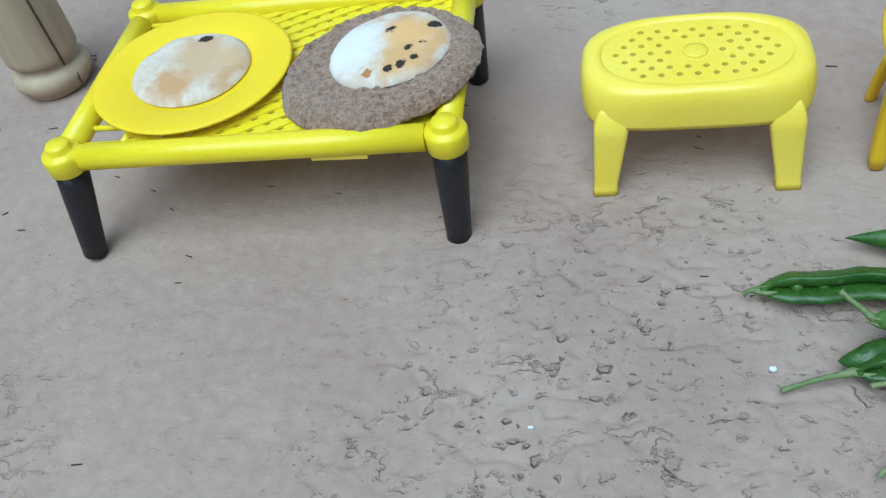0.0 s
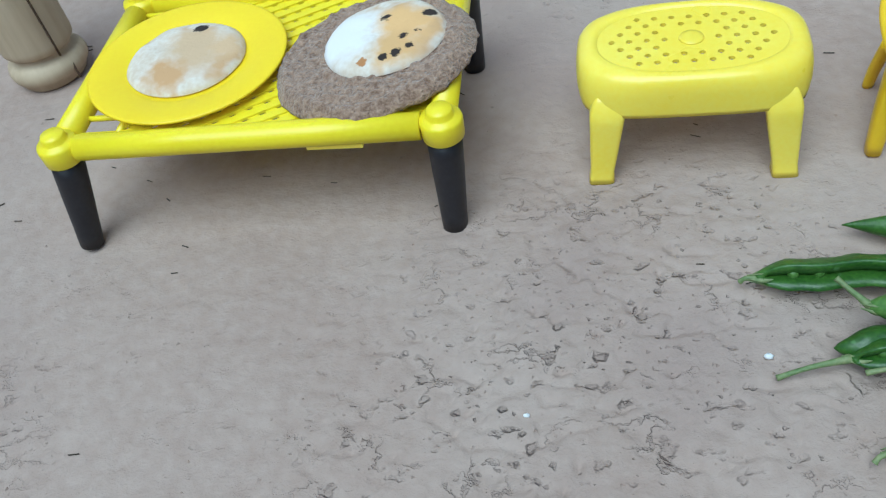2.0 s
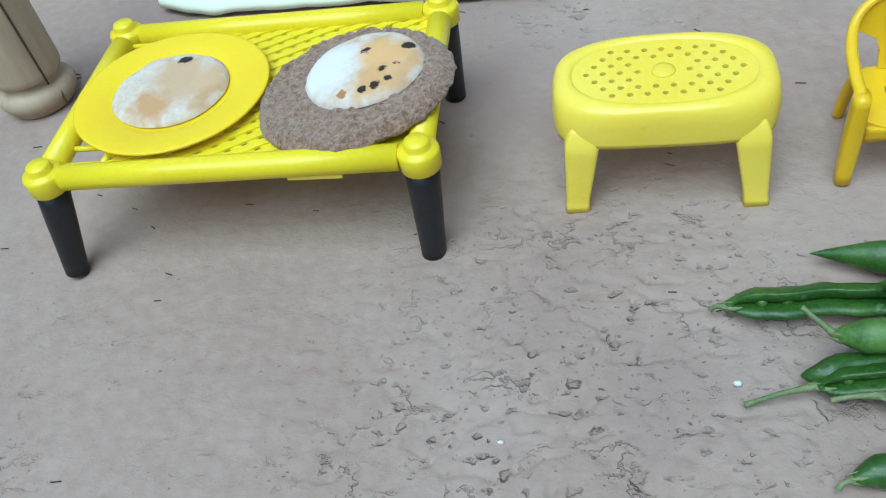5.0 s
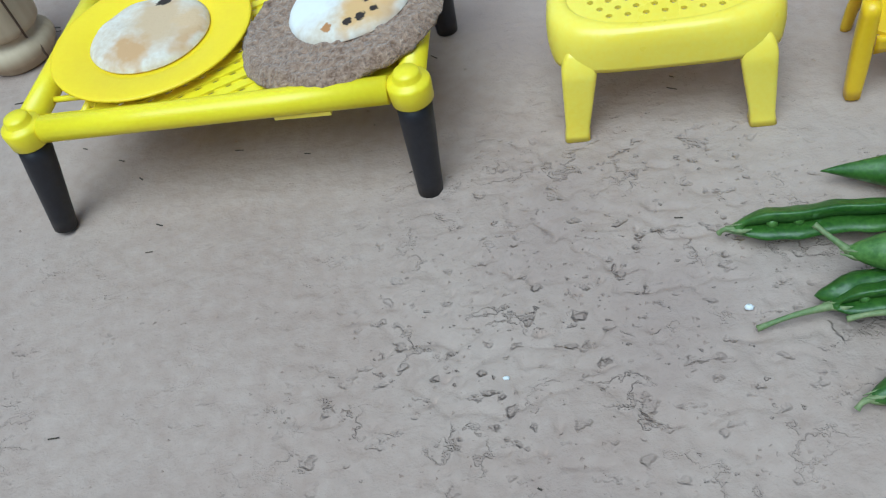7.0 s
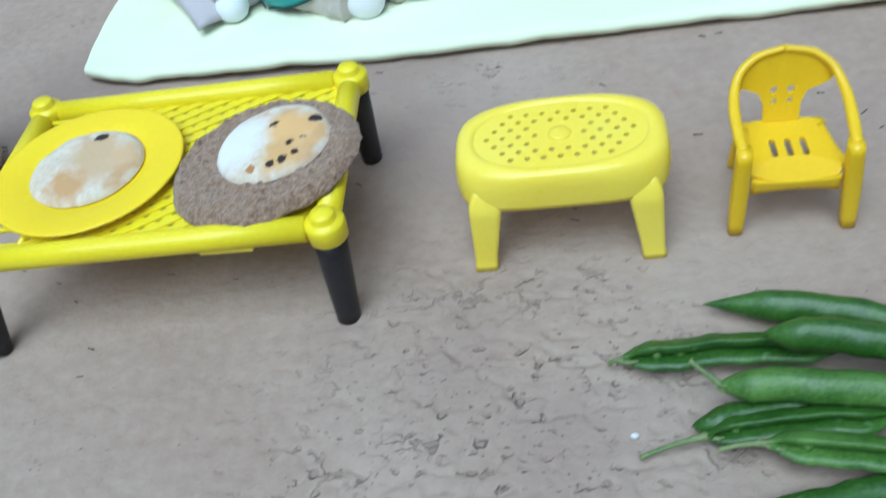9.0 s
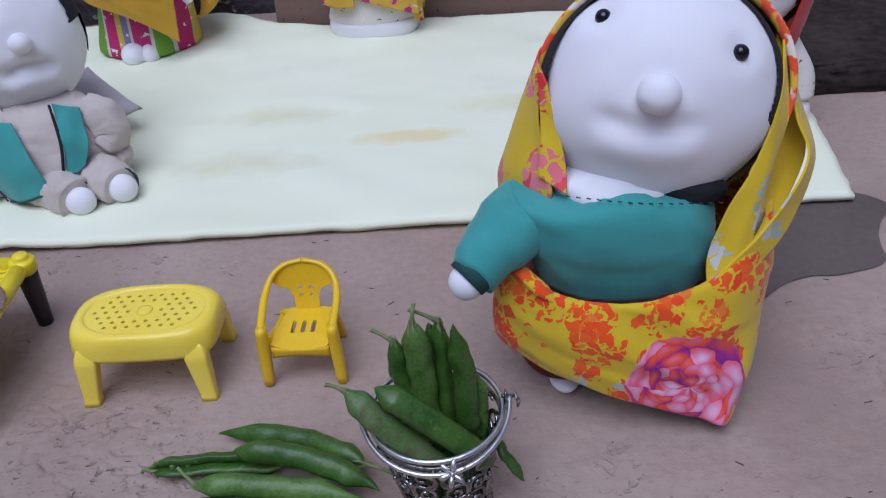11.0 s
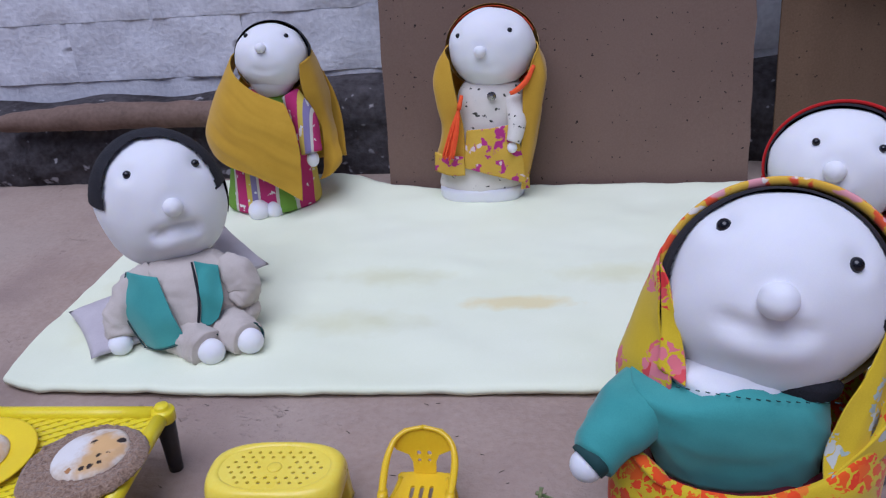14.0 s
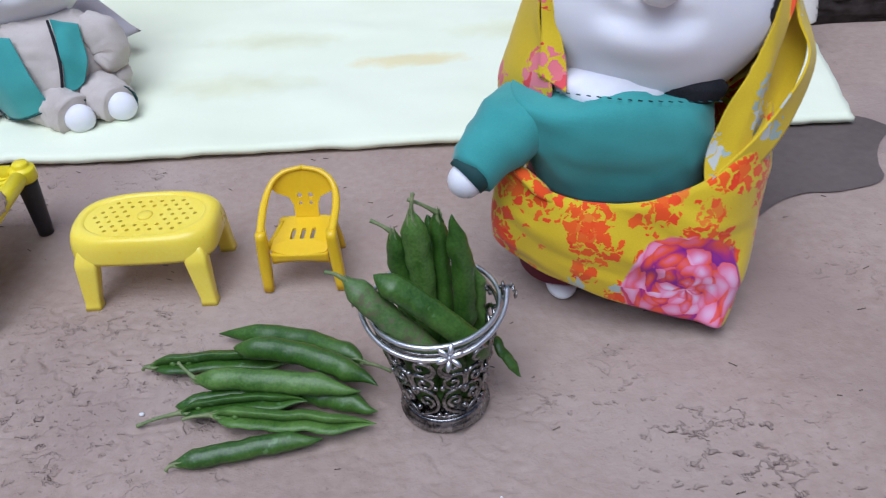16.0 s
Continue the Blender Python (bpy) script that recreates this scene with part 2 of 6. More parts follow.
def blossoms(m, scale, share, one, two, size=0.40, petal=4.2, at=(0, 0, 0), ragged=0.4):
    """Printed flowers scattered over a cloth, each broken into petals by gaps of the ground colour."""
    n, l = m.node_tree.nodes, m.node_tree.links
    b = n["Principled BSDF"]
    old = b.inputs["Base Color"].links[0].from_socket

    def calc(op, a, c):
        k = n.new("ShaderNodeMath")
        k.operation = op
        for i, v in enumerate((a, c)):
            if isinstance(v, (int, float)):
                k.inputs[i].default_value = v
            else:
                l.new(v, k.inputs[i])
        return k.outputs[0]
    co = n.new("ShaderNodeTexCoord")
    mp = n.new("ShaderNodeMapping")
    mp.inputs["Location"].default_value = at
    l.new(co.outputs["Object"], mp.inputs["Vector"])
    no = n.new("ShaderNodeTexNoise")
    no.inputs["Scale"].default_value, no.inputs["Detail"].default_value = scale * 2.2, 3.0
    l.new(mp.outputs[0], no.inputs["Vector"])
    warp = n.new("ShaderNodeVectorMath")
    warp.operation = "MULTIPLY_ADD"
    warp.inputs[1].default_value = (ragged / scale,) * 3
    l.new(no.outputs["Color"], warp.inputs[0])
    l.new(mp.outputs[0], warp.inputs[2])
    big, small, edge = (n.new("ShaderNodeTexVoronoi") for _ in range(3))
    edge.feature = "DISTANCE_TO_EDGE"
    no2 = n.new("ShaderNodeTexNoise")
    no2.inputs["Scale"].default_value, no2.inputs["Detail"].default_value = scale * petal * 1.6, 2.0
    l.new(mp.outputs[0], no2.inputs["Vector"])
    warp2 = n.new("ShaderNodeVectorMath")
    warp2.operation = "MULTIPLY_ADD"
    warp2.inputs[1].default_value = (0.75 / (scale * petal),) * 3
    l.new(no2.outputs["Color"], warp2.inputs[0])
    l.new(warp.outputs[0], warp2.inputs[2])
    for t, sc in ((big, scale), (small, scale * petal), (edge, scale * petal)):
        t.inputs["Scale"].default_value = sc
        l.new(warp2.outputs[0], t.inputs["Vector"])
    sep, tone = n.new("ShaderNodeSeparateColor"), n.new("ShaderNodeSeparateColor")
    l.new(big.outputs["Color"], sep.inputs[0])
    l.new(small.outputs["Color"], tone.inputs[0])
    inside = calc("LESS_THAN", calc("ADD", big.outputs["Distance"], calc("MULTIPLY", tone.outputs[1], 0.22)), size)
    vein = n.new("ShaderNodeTexNoise")
    vein.inputs["Scale"].default_value, vein.inputs["Detail"].default_value = scale * petal * 0.9, 2.0
    l.new(mp.outputs[0], vein.inputs["Vector"])
    gap = calc("SUBTRACT", calc("MULTIPLY", vein.outputs["Fac"], 0.55), 0.20)
    mask = calc("MULTIPLY", calc("MULTIPLY", inside, calc("LESS_THAN", sep.outputs[0], share)), calc("GREATER_THAN", edge.outputs["Distance"], gap))
    ink = n.new("ShaderNodeMixRGB")
    ink.inputs["Color1"].default_value, ink.inputs["Color2"].default_value = (*one, 1), (*two, 1)
    l.new(tone.outputs[0], ink.inputs["Fac"])
    mix = n.new("ShaderNodeMixRGB")
    l.new(mask, mix.inputs["Fac"])
    l.new(old, mix.inputs["Color1"])
    l.new(ink.outputs[0], mix.inputs["Color2"])
    l.new(mix.outputs[0], b.inputs["Base Color"])
    return m


YELLOW = ((0.64, 0.45, 0.010), (0.74, 0.54, 0.018))
m_print = surf("yellow_floral_cotton", *YELLOW, 0.8, scale=40, fine=1500, bump=0.2, depth=0.0005, sheen=0.2)
blossoms(m_print, 36, 0.86, (0.80, 0.12, 0.008), (0.78, 0.05, 0.010), 0.62, 3.4, (0.011, 0.007, 0.004))
blossoms(m_print, 52, 0.40, (0.78, 0.24, 0.02), (0.80, 0.10, 0.02), 0.55, 3.0, (0.31, 0.17, 0.24))
blossoms(m_print, 33, 0.75, (0.80, 0.13, 0.01), (0.80, 0.06, 0.012), 0.58, 3.8, (0.57, 0.43, 0.66))
blossoms(m_print, 40, 0.10, (0.40, 0.47, 0.42), (0.55, 0.58, 0.50), 0.34, 3.2, (0.9, 0.4, 0.1))
m_veil = surf("yellow_veil_cotton", *YELLOW, 0.8, scale=40, fine=1500, bump=0.2, depth=0.0005, sheen=0.2)
blossoms(m_veil, 40, 0.40, (0.36, 0.45, 0.40), (0.58, 0.60, 0.55), 0.58, 3.2, (0.21, 0.06, 0.13))
blossoms(m_veil, 30, 0.10, (0.76, 0.10, 0.02), (0.75, 0.20, 0.10), 0.40, 4.0, (0.7, 0.3, 0.5))
m_veil_red = surf("yellow_red_veil_cotton", *YELLOW, 0.8, scale=40, fine=1500, bump=0.2, depth=0.0005, sheen=0.2)
blossoms(m_veil_red, 34, 0.85, (0.72, 0.04, 0.04), (0.78, 0.24, 0.28), 0.72, 3.4, (0.02, 0.03, 0.05))
m_print_red = surf("floral_border", (0.76, 0.40, 0.03), (0.78, 0.52, 0.06), 0.8, scale=60, fine=1500, bump=0.2, depth=0.0005, sheen=0.2)
overlay(m_print_red, "noise", 75, 0.53, 0.56, (0.78, 0.10, 0.03))
overlay(m_print_red, "noise", 80, 0.58, 0.61, (0.78, 0.34, 0.36), at=(0.4, 0.2, 0.7))
overlay(m_print_red, "noise", 95, 0.62, 0.65, (0.80, 0.74, 0.64), at=(0.1, 0.8, 0.3))
m_stripe = surf("striped_cotton", (0.72, 0.70, 0.66), (0.82, 0.80, 0.76), 0.85, scale=60, fine=1500, bump=0.2, depth=0.0005)
m_ivory_print = surf("ivory_floral_cotton", (0.70, 0.66, 0.60), (0.80, 0.76, 0.70), 0.85, scale=60, fine=1500, bump=0.2, depth=0.0005)
overlay(m_ivory_print, "noise", 150, 0.66, 0.69, (0.06, 0.06, 0.05))
m_mustard_print = surf("mustard_floral_cotton", (0.60, 0.36, 0.03), (0.68, 0.45, 0.05), 0.85, scale=60, fine=1500, bump=0.2, depth=0.0005)
overlay(m_mustard_print, "noise", 95, 0.56, 0.60, (0.45, 0.03, 0.22))
overlay(m_mustard_print, "noise", 80, 0.64, 0.67, (0.75, 0.60, 0.60), at=(0.5, 0.1, 0.3))
m_card = surf("brown_cardboard", (0.165, 0.108, 0.084), (0.205, 0.138, 0.108), 0.85, scale=6, fine=500, bump=0.15, depth=0.0006, spec=0.3)
overlay(m_card, "noise", 170, 0.695, 0.71, (0.035, 0.025, 0.022))
m_card_tan = surf("tan_cardboard", (0.115, 0.070, 0.040), (0.155, 0.098, 0.060), 0.85, scale=6, fine=500, bump=0.15, depth=0.0006, spec=0.3)
overlay(m_card_tan, "noise", 150, 0.705, 0.72, (0.035, 0.022, 0.015))
m_lime = surf("whitewash", (0.56, 0.57, 0.64), (0.82, 0.83, 0.89), 0.9, scale=14, fine=160, bump=0.7, depth=0.004, spec=0.3)
overlay(m_lime, "noise", 30, 0.66, 0.74, (0.26, 0.25, 0.27), squash=(0.45, 1, 1.6))
m_plinth = surf("dark_stone", (0.028, 0.024, 0.026), (0.090, 0.082, 0.088), 0.9, scale=18, fine=120, bump=1.0, depth=0.006, spec=0.15)
m_dark_earth = surf("dark_earth", (0.026, 0.020, 0.018), (0.060, 0.050, 0.046), 0.95, scale=18, fine=120, bump=0.8, depth=0.004, spec=0.05)
overlay(m_plinth, "noise", 60, 0.66, 0.72, (0.34, 0.33, 0.35))
m_clay = surf("brown_clay", (0.12, 0.075, 0.055), (0.20, 0.13, 0.10), 0.75, scale=30, fine=220, bump=0.5, depth=0.002)
m_post = surf("turned_pale_wood", (0.40, 0.30, 0.19), (0.54, 0.43, 0.29), 0.65, scale=30, fine=220, bump=0.2, depth=0.0008, stretch=(1, 1, 0.15))
m_crack = surf("crack_shadow_wood", (0.06, 0.035, 0.02), (0.10, 0.06, 0.035), 0.9)
# near-black: the unlit depth of the recess is put into its colour
m_dark = surf("recess_shade", (0.004, 0.004, 0.004), (0.009, 0.008, 0.008), 0.95, scale=10, fine=100, bump=0.5, spec=0.04)
m_beam = surf("old_wood_beam", (0.10, 0.065, 0.045), (0.16, 0.11, 0.08), 0.8, scale=20, fine=200, bump=0.5, stretch=(0.2, 1, 1))
m_render = surf("unseen_wall_plaster", (0.26, 0.22, 0.19), (0.36, 0.31, 0.27), 0.9, scale=3, fine=30, bump=0.4, depth=0.01)
m_straw = surf("straw_bits", (0.04, 0.03, 0.022), (0.09, 0.07, 0.05), 0.9)
m_chip = surf("white_chip", (0.7, 0.7, 0.7), (0.8, 0.8, 0.8), 0.7)


# ---- mesh helpers ----
def V(*a):
    return Vector(a)


def cr(p, t):
    """Point on the Catmull-Rom curve through p, t from 0 to 1."""
    n = len(p) - 1
    x = min(max(t, 0.0), 1.0) * n
    i = min(int(x), n - 1)
    u = x - i
    a, b, c, d = p[max(i - 1, 0)], p[i], p[i + 1], p[min(i + 2, n)]
    return 0.5 * ((2 * b) + (c - a) * u + (2 * a - 5 * b + 4 * c - d) * u * u + (3 * b - a - 3 * c + d) * u ** 3)


def quad_grid(bm, rows, mi=0, closed=False):
    vs = [[bm.verts.new(p) for p in r] for r in rows]
    n = len(rows[0])
    for i in range(len(rows) - 1):
        for j in range(n if closed else n - 1):
            k = (j + 1) % n
            f = bm.faces.new((vs[i][j], vs[i][k], vs[i + 1][k], vs[i + 1][j]))
            f.material_index, f.smooth = mi, True
    return vs


def cap(bm, loop, mi=0, flip=False):
    f = bm.faces.new(loop[::-1] if flip else loop)
    f.material_index, f.smooth = mi, True


def tube(bm, pts, rad, seg=10, mi=0, flat=1.0, up=(0, 0, 1), n=None, twist=0.0):
    """A tube along a smooth curve; rad: radii along it; flat: its other half-axis over the first."""
    pts = [Vector(p) for p in pts]
    n = n or max(2, 4 * (len(pts) - 1))
    rad = rad if isinstance(rad, (list, tuple)) else [rad, rad]
    rows, last = [], None
    for i in range(n + 1):
        t = i / n
        p = cr(pts, t) if len(pts) > 2 else pts[0].lerp(pts[1], t)
        q = (cr(pts, min(1, t + 0.01)) - cr(pts, max(0, t - 0.01))) if len(pts) > 2 else pts[1] - pts[0]
        q.normalize()
        side = q.cross(Vector(up)) if last is None else last - q * last.dot(q)
        if side.length < 1e-4:
            side = q.cross(Vector((1, 0.3, 0)))
        side.normalize()
        last = side
        top = side.cross(q)
        x = t * (len(rad) - 1)
        k = min(int(x), len(rad) - 2)
        r = rad[k] + (rad[k + 1] - rad[k]) * (x - k)
        rows.append([p + r * (math.cos(a) * side + flat * math.sin(a) * top) for a in (2 * math.pi * j / seg + twist * t for j in range(seg))])
    vs = quad_grid(bm, rows, mi, True)
    cap(bm, vs[0], mi, True)
    cap(bm, vs[-1], mi)
    return vs


def lathe(bm, prof, seg=32, mi=0, at=(0, 0, 0), wob=None):
    rows = []
    for r, z in prof:
        rows.append([Vector(at) + V(r * math.cos(a) * (wob(a) if wob else 1), r * math.sin(a) * (wob(a) if wob else 1), z) for a in (2 * math.pi * j / seg for j in range(seg))])
    vs = quad_grid(bm, rows, mi, True)
    if prof[0][0] > 1e-6:
        cap(bm, vs[0], mi, True)
    if prof[-1][0] > 1e-6:
        cap(bm, vs[-1], mi)
    return vs


def ball(bm, c, r, m=None, mi=0, nu=32, nv=20, keep=None, lump=0.0, power=1.0):
    """An ellipsoid, turned by m, with faces kept where keep(unit vector) holds."""
    m = m or Matrix()
    made = {}

    def vert(i, j):
        j %= nu
        if i in (0, nv):
            j = 0
        if (i, j) not in made:
            th, ph = math.pi * i / nv, 2 * math.pi * j / nu
            d = V(math.sin(th) * math.cos(ph), math.sin(th) * math.sin(ph), math.cos(th))
            k = 1 + lump * (noise.noise(d * 2.3 + Vector(c) * 37))
            made[i, j] = (bm.verts.new(Vector(c) + m.to_3x3() @ V(d.x * r[0] * k, d.y * r[1] * k, d.z * r[2] * k)), d)
        return made[i, j]
    for i in range(nv):
        for j in range(nu):
            q = [vert(i, j), vert(i + 1, j), vert(i + 1, j + 1), vert(i, j + 1)]
            if keep and not keep(sum((d for _, d in q), Vector()) / 4):
                continue
            vs = []
            for v, _ in q:
                if v not in vs:
                    vs.append(v)
            f = bm.faces.new(vs)
            f.material_index, f.smooth = mi, True
    for v, _ in made.values():
        if not v.link_faces:
            bm.verts.remove(v)


def loft(bm, rows, mi=0, nu=24, nv=16, thick=0.0012, wrinkle=0.0, freq=60.0, edge=None):
    """A cloth through rows of points, with thickness; edge: another material along the first row."""
    rows = [[Vector(p) for p in r] for r in rows]
    grid = []
    for i in range(nv + 1):
        col = [cr([r[j] for r in rows], i / nv) if len(rows) > 2 else rows[0][j].lerp(rows[1][j], i / nv) for j in range(len(rows[0]))]
        grid.append([cr(col, j / nu) if len(col) > 2 else col[0].lerp(col[1], j / nu) for j in range(nu + 1)])
    nrm = []
    for i in range(nv + 1):
        line = []
        for j in range(nu + 1):
            a = grid[min(i + 1, nv)][j] - grid[max(i - 1, 0)][j]
            b = grid[i][min(j + 1, nu)] - grid[i][max(j - 1, 0)]
            c = a.cross(b)
            line.append(c.normalized() if c.length > 1e-12 else V(0, -1, 0))
        nrm.append(line)
    front, back = [], []
    for i in range(nv + 1):
        fr, bk = [], []
        for j in range(nu + 1):
            w = wrinkle * noise.noise(grid[i][j] * freq) if wrinkle else 0.0
            fr.append(grid[i][j] + nrm[i][j] * (w + thick / 2))
            bk.append(grid[i][j] + nrm[i][j] * (w - thick / 2))
        front.append(fr)
        back.append(bk)
    fv = quad_grid(bm, front, mi)
    bv = quad_grid(bm, [r[::-1] for r in back], mi)
    bv = [r[::-1] for r in bv]
    ring = [(i, 0) for i in range(nv)] + [(nv, j) for j in range(nu)] + [(i, nu) for i in range(nv, 0, -1)] + [(0, j) for j in range(nu, 0, -1)]
    for a, b in zip(ring, ring[1:] + ring[:1]):
        f = bm.faces.new((fv[a[0]][a[1]], bv[a[0]][a[1]], bv[b[0]][b[1]], fv[b[0]][b[1]]))
        f.material_index = mi
    return fv


def box(bm, lo, hi, mi=0, bevel=0.0):
    vs = [bm.verts.new((x, y, z)) for x in (lo[0], hi[0]) for y in (lo[1], hi[1]) for z in (lo[2], hi[2])]
    fs = [bm.faces.new([vs[i] for i in q]) for q in ((0, 1, 3, 2), (4, 6, 7, 5), (0, 4, 5, 1), (2, 3, 7, 6), (0, 2, 6, 4), (1, 5, 7, 3))]
    for f in fs:
        f.material_index = mi
    if bevel:
        bmesh.ops.bevel(bm, geom=list({e for f in fs for e in f.edges}), offset=bevel, segments=2, affect="EDGES")


def pierced(bm, outer, holes, place, mi=0, thick=0.0015):
    """A plate with real holes: 2D outlines, set into space by place(x, y, depth)."""
    flat = bmesh.new()
    edges = []
    for loop in (outer, *holes):
        vs = [flat.verts.new((x, y, 0)) for x, y in loop]
        edges += [flat.edges.new((a, b)) for a, b in zip(vs, vs[1:] + vs[:1])]
    flat.verts.index_update()
    bmesh.ops.triangle_fill(flat, edges=edges, use_beauty=True, use_dissolve=False, normal=(0, 0, 1))
    flat.verts.index_update()
    co = [(v.co.x, v.co.y) for v in flat.verts]
    top = [bm.verts.new(place(x, y, 0.0)) for x, y in co]
    low = [bm.verts.new(place(x, y, thick)) for x, y in co]
    for f in flat.faces:
        ids = [v.index for v in f.verts]
        for side, order in ((top, ids), (low, ids[::-1])):
            nf = bm.faces.new([side[i] for i in order])
            nf.material_index = mi
    start = 0
    for loop in (outer, *holes):
        k = len(loop)
        for i in range(k):
            a, b = start + i, start + (i + 1) % k
            nf = bm.faces.new((top[a], low[a], low[b], top[b]))
            nf.material_index = mi
        start += k
    flat.free()


def circle2(cx, cy, r, n=10, ry=None):
    return [(cx + r * math.cos(2 * math.pi * i / n), cy + (ry or r) * math.sin(2 * math.pi * i / n)) for i in range(n)]


def part(name, bm, material, parent=None, label="", at=None):
    me = bpy.data.meshes.new(name)
    bmesh.ops.recalc_face_normals(bm, faces=bm.faces[:])
    bm.to_mesh(me)
    bm.free()
    for m in (material if isinstance(material, (list, tuple)) else [material]):
        me.materials.append(m)
    ob = new(name, me)
    if parent:
        ob.parent = parent
    if at is not None:
        ob.matrix_basis = at
    if label:
        ob["label"] = label
    return ob


def thing(name, at, label, category, group="", kind=""):
    ob = new(name)
    ob.empty_display_size = 0.01
    ob.matrix_basis = at
    return tagged(ob, label, category, group, kind)


# ---- ground, wall, boards ----
def spaced(lo, a, b, hi, step, ratio):
    """Coordinates, close together from a to b and wider and wider beyond."""
    mid = [a + step * i for i in range(int((b - a) / step) + 1)]
    left, right, d = [], [], step
    x = a
    while x > lo:
        d *= ratio
        x -= d
        left.append(x)
    x, d = mid[-1], step
    while x < hi:
        d *= ratio
        x += d
        right.append(x)
    return left[::-1] + mid + right


def ground_height(x, y):
    p = V(x, y, 0)
    h = 0.0022 * noise.noise(p * 5) + 0.0013 * noise.noise(p * 17) + 0.0005 * noise.noise(p * 48)
    rough = 0.10 + 0.9 * math.exp(-((x - 0.07) / 0.09) ** 2 - ((y - 0.28) / 0.09) ** 2) + 1.2 * max(0.0, noise.noise(p * 6 + V(3, 1, 0)) - 0.10)
    flake = noise.noise(V(x * 26 + 0.6 * noise.noise(p * 90), y * 34, 8)) + 0.35 * noise.noise(V(x * 85, y * 110, 4))
    h -= 0.0011 * min(1.0, rough) * min(1.0, max(0.0, (flake - 0.04) / 0.05)) * (1 - min(1.0, max(0.0, (flake - 0.16) / 0.25)))
    pit = noise.noise(V(x * 150 + 2 * noise.noise(p * 60), y * 230, 3))
    h -= 0.0040 * max(0.0, pit - 0.26) * rough
    return h - 0.0012


bm = bmesh.new()
xs, ys = spaced(-30, -0.28, 0.62, 30, 0.0012, 1.2), spaced(-30, 0.16, 0.53, 1.5, 0.0012, 1.12)
quad_grid(bm, [[V(x, y, ground_height(x, y)) for x in xs] for y in ys])
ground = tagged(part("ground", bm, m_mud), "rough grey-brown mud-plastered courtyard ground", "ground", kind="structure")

bm = bmesh.new()
outline = [(0.455, 0.41), (0.49, 0.440), (0.52, 0.446), (0.545, 0.450), (0.560, 0.460), (0.562, 0.475), (0.572, 0.50), (0.585, 0.525), (0.56, 0.55), (0.50, 0.56), (0.45, 0.52), (0.44, 0.45)]
ring = [cr([V(*p, 0) for p in outline + outline[:1]], i / 72) for i in range(72)]
mid = sum(ring, Vector()) / 72
rows = [[mid + (p - mid) * (max(k, 0.02) / 14) * (1 + 0.05 * noise.noise(p * 50)) for p in ring] for k in range(15)]
quad_grid(bm, [[V(p.x, p.y, ground_height(p.x, p.y) + 0.0012) for p in r] for r in rows], 0, True)
tagged(part("damp_patch", bm, m_wet), "dark damp patch soaked into the mud ground", "wet patch", kind="structure")

# whitewashed wall: core, courses of bricks, dark plinth, clay ledge
wall = thing("wall_north", pose(0, 0, 0), "whitewashed old brick wall with a dark stone plinth", "wall", kind="structure")
bm = bmesh.new()
box(bm, (-6, 1.075, -0.05), (0.60, 1.30, 2.6))
box(bm, (0.60, 1.075, 0.45), (6, 1.30, 2.6))
part("core", bm, m_lime, wall)
bm = bmesh.new()
pxs = spaced(-6, -0.5, 0.62, 0.66, 0.006, 1.3)
prof = [(1.012, -0.01), (1.010, 0.02), (1.012, 0.05), (1.016, 0.075), (1.022, 0.098), (1.034, 0.112), (1.056, 0.120), (1.078, 0.124)]
quad_grid(bm, [[V(min(x, 0.66), y - 0.010 * noise.noise(V(x * 9, y * 9, z * 14)) - 0.006 * noise.noise(V(x * 40, y * 40, z * 55)), z * (0.80 + 0.12 / (1 + math.exp(-(x + 0.06) * 60))) + 0.008 * noise.noise(V(x * 11, 3, 0)) * (i > 6)) for x in pxs] for i, (y, z) in enumerate([(cr([V(0, *p) for p in prof], t / 28).y, cr([V(0, *p) for p in prof], t / 28).z) for t in range(29)])])
part("plinth", bm, m_plinth, wall, "broken dark stone plinth with flaking lime")
bm = bmesh.new()
tube(bm, [(-0.44, 1.004, 0.088), (-0.30, 1.000, 0.094), (-0.15, 1.002, 0.090), (-0.05, 1.006, 0.088)], [0.011, 0.0175, 0.017, 0.0175, 0.015], 14, n=40)
for v in bm.verts:
    v.co += 0.0025 * noise.noise_vector(v.co * 45)
part("ledge", bm, m_clay, wall, "rounded brown clay ledge")


def brick_mesh(w, h, d, seed):
    bm = bmesh.new()
    n = 16
    rows = []
    for k in range(8):
        t = k / 7
        rows.append([V(-w / 2 + w * j / n, 0, -h / 2 + h * t) for j in range(n + 1)])
    for r in rows:
        for p in r:
            e = min(1.0, (w / 2 - abs(p.x)) / 0.006, (h / 2 - abs(p.z)) / 0.005)
            p.y = -d * (0.75 + 0.25 * max(0.0, e)) - 0.005 * noise.noise(p * 22 + V(seed, 0, 0)) - 0.0018 * noise.noise(p * 70 + V(0, seed, 0))
    quad_grid(bm, rows)
    me = bpy.data.meshes.new("brick")
    bm.to_mesh(me)
    bm.free()
    me.materials.append(m_lime)
    return me


brick_data = [brick_mesh(0.2355, 0.0775, 0.0022, s) for s in range(5)]
bid = 0
for course in range(6):
    for i in range(-4, 3):
        x = i * 0.236 + (0.118 if course % 2 else 0)
        if x > 0.5:
            continue
        b = new("brick", brick_data[(bid * 7 + course) % 5])
        b.parent, b.matrix_basis = wall, pose(x, 1.0745, 0.160 + course * 0.078)
        bid += 1

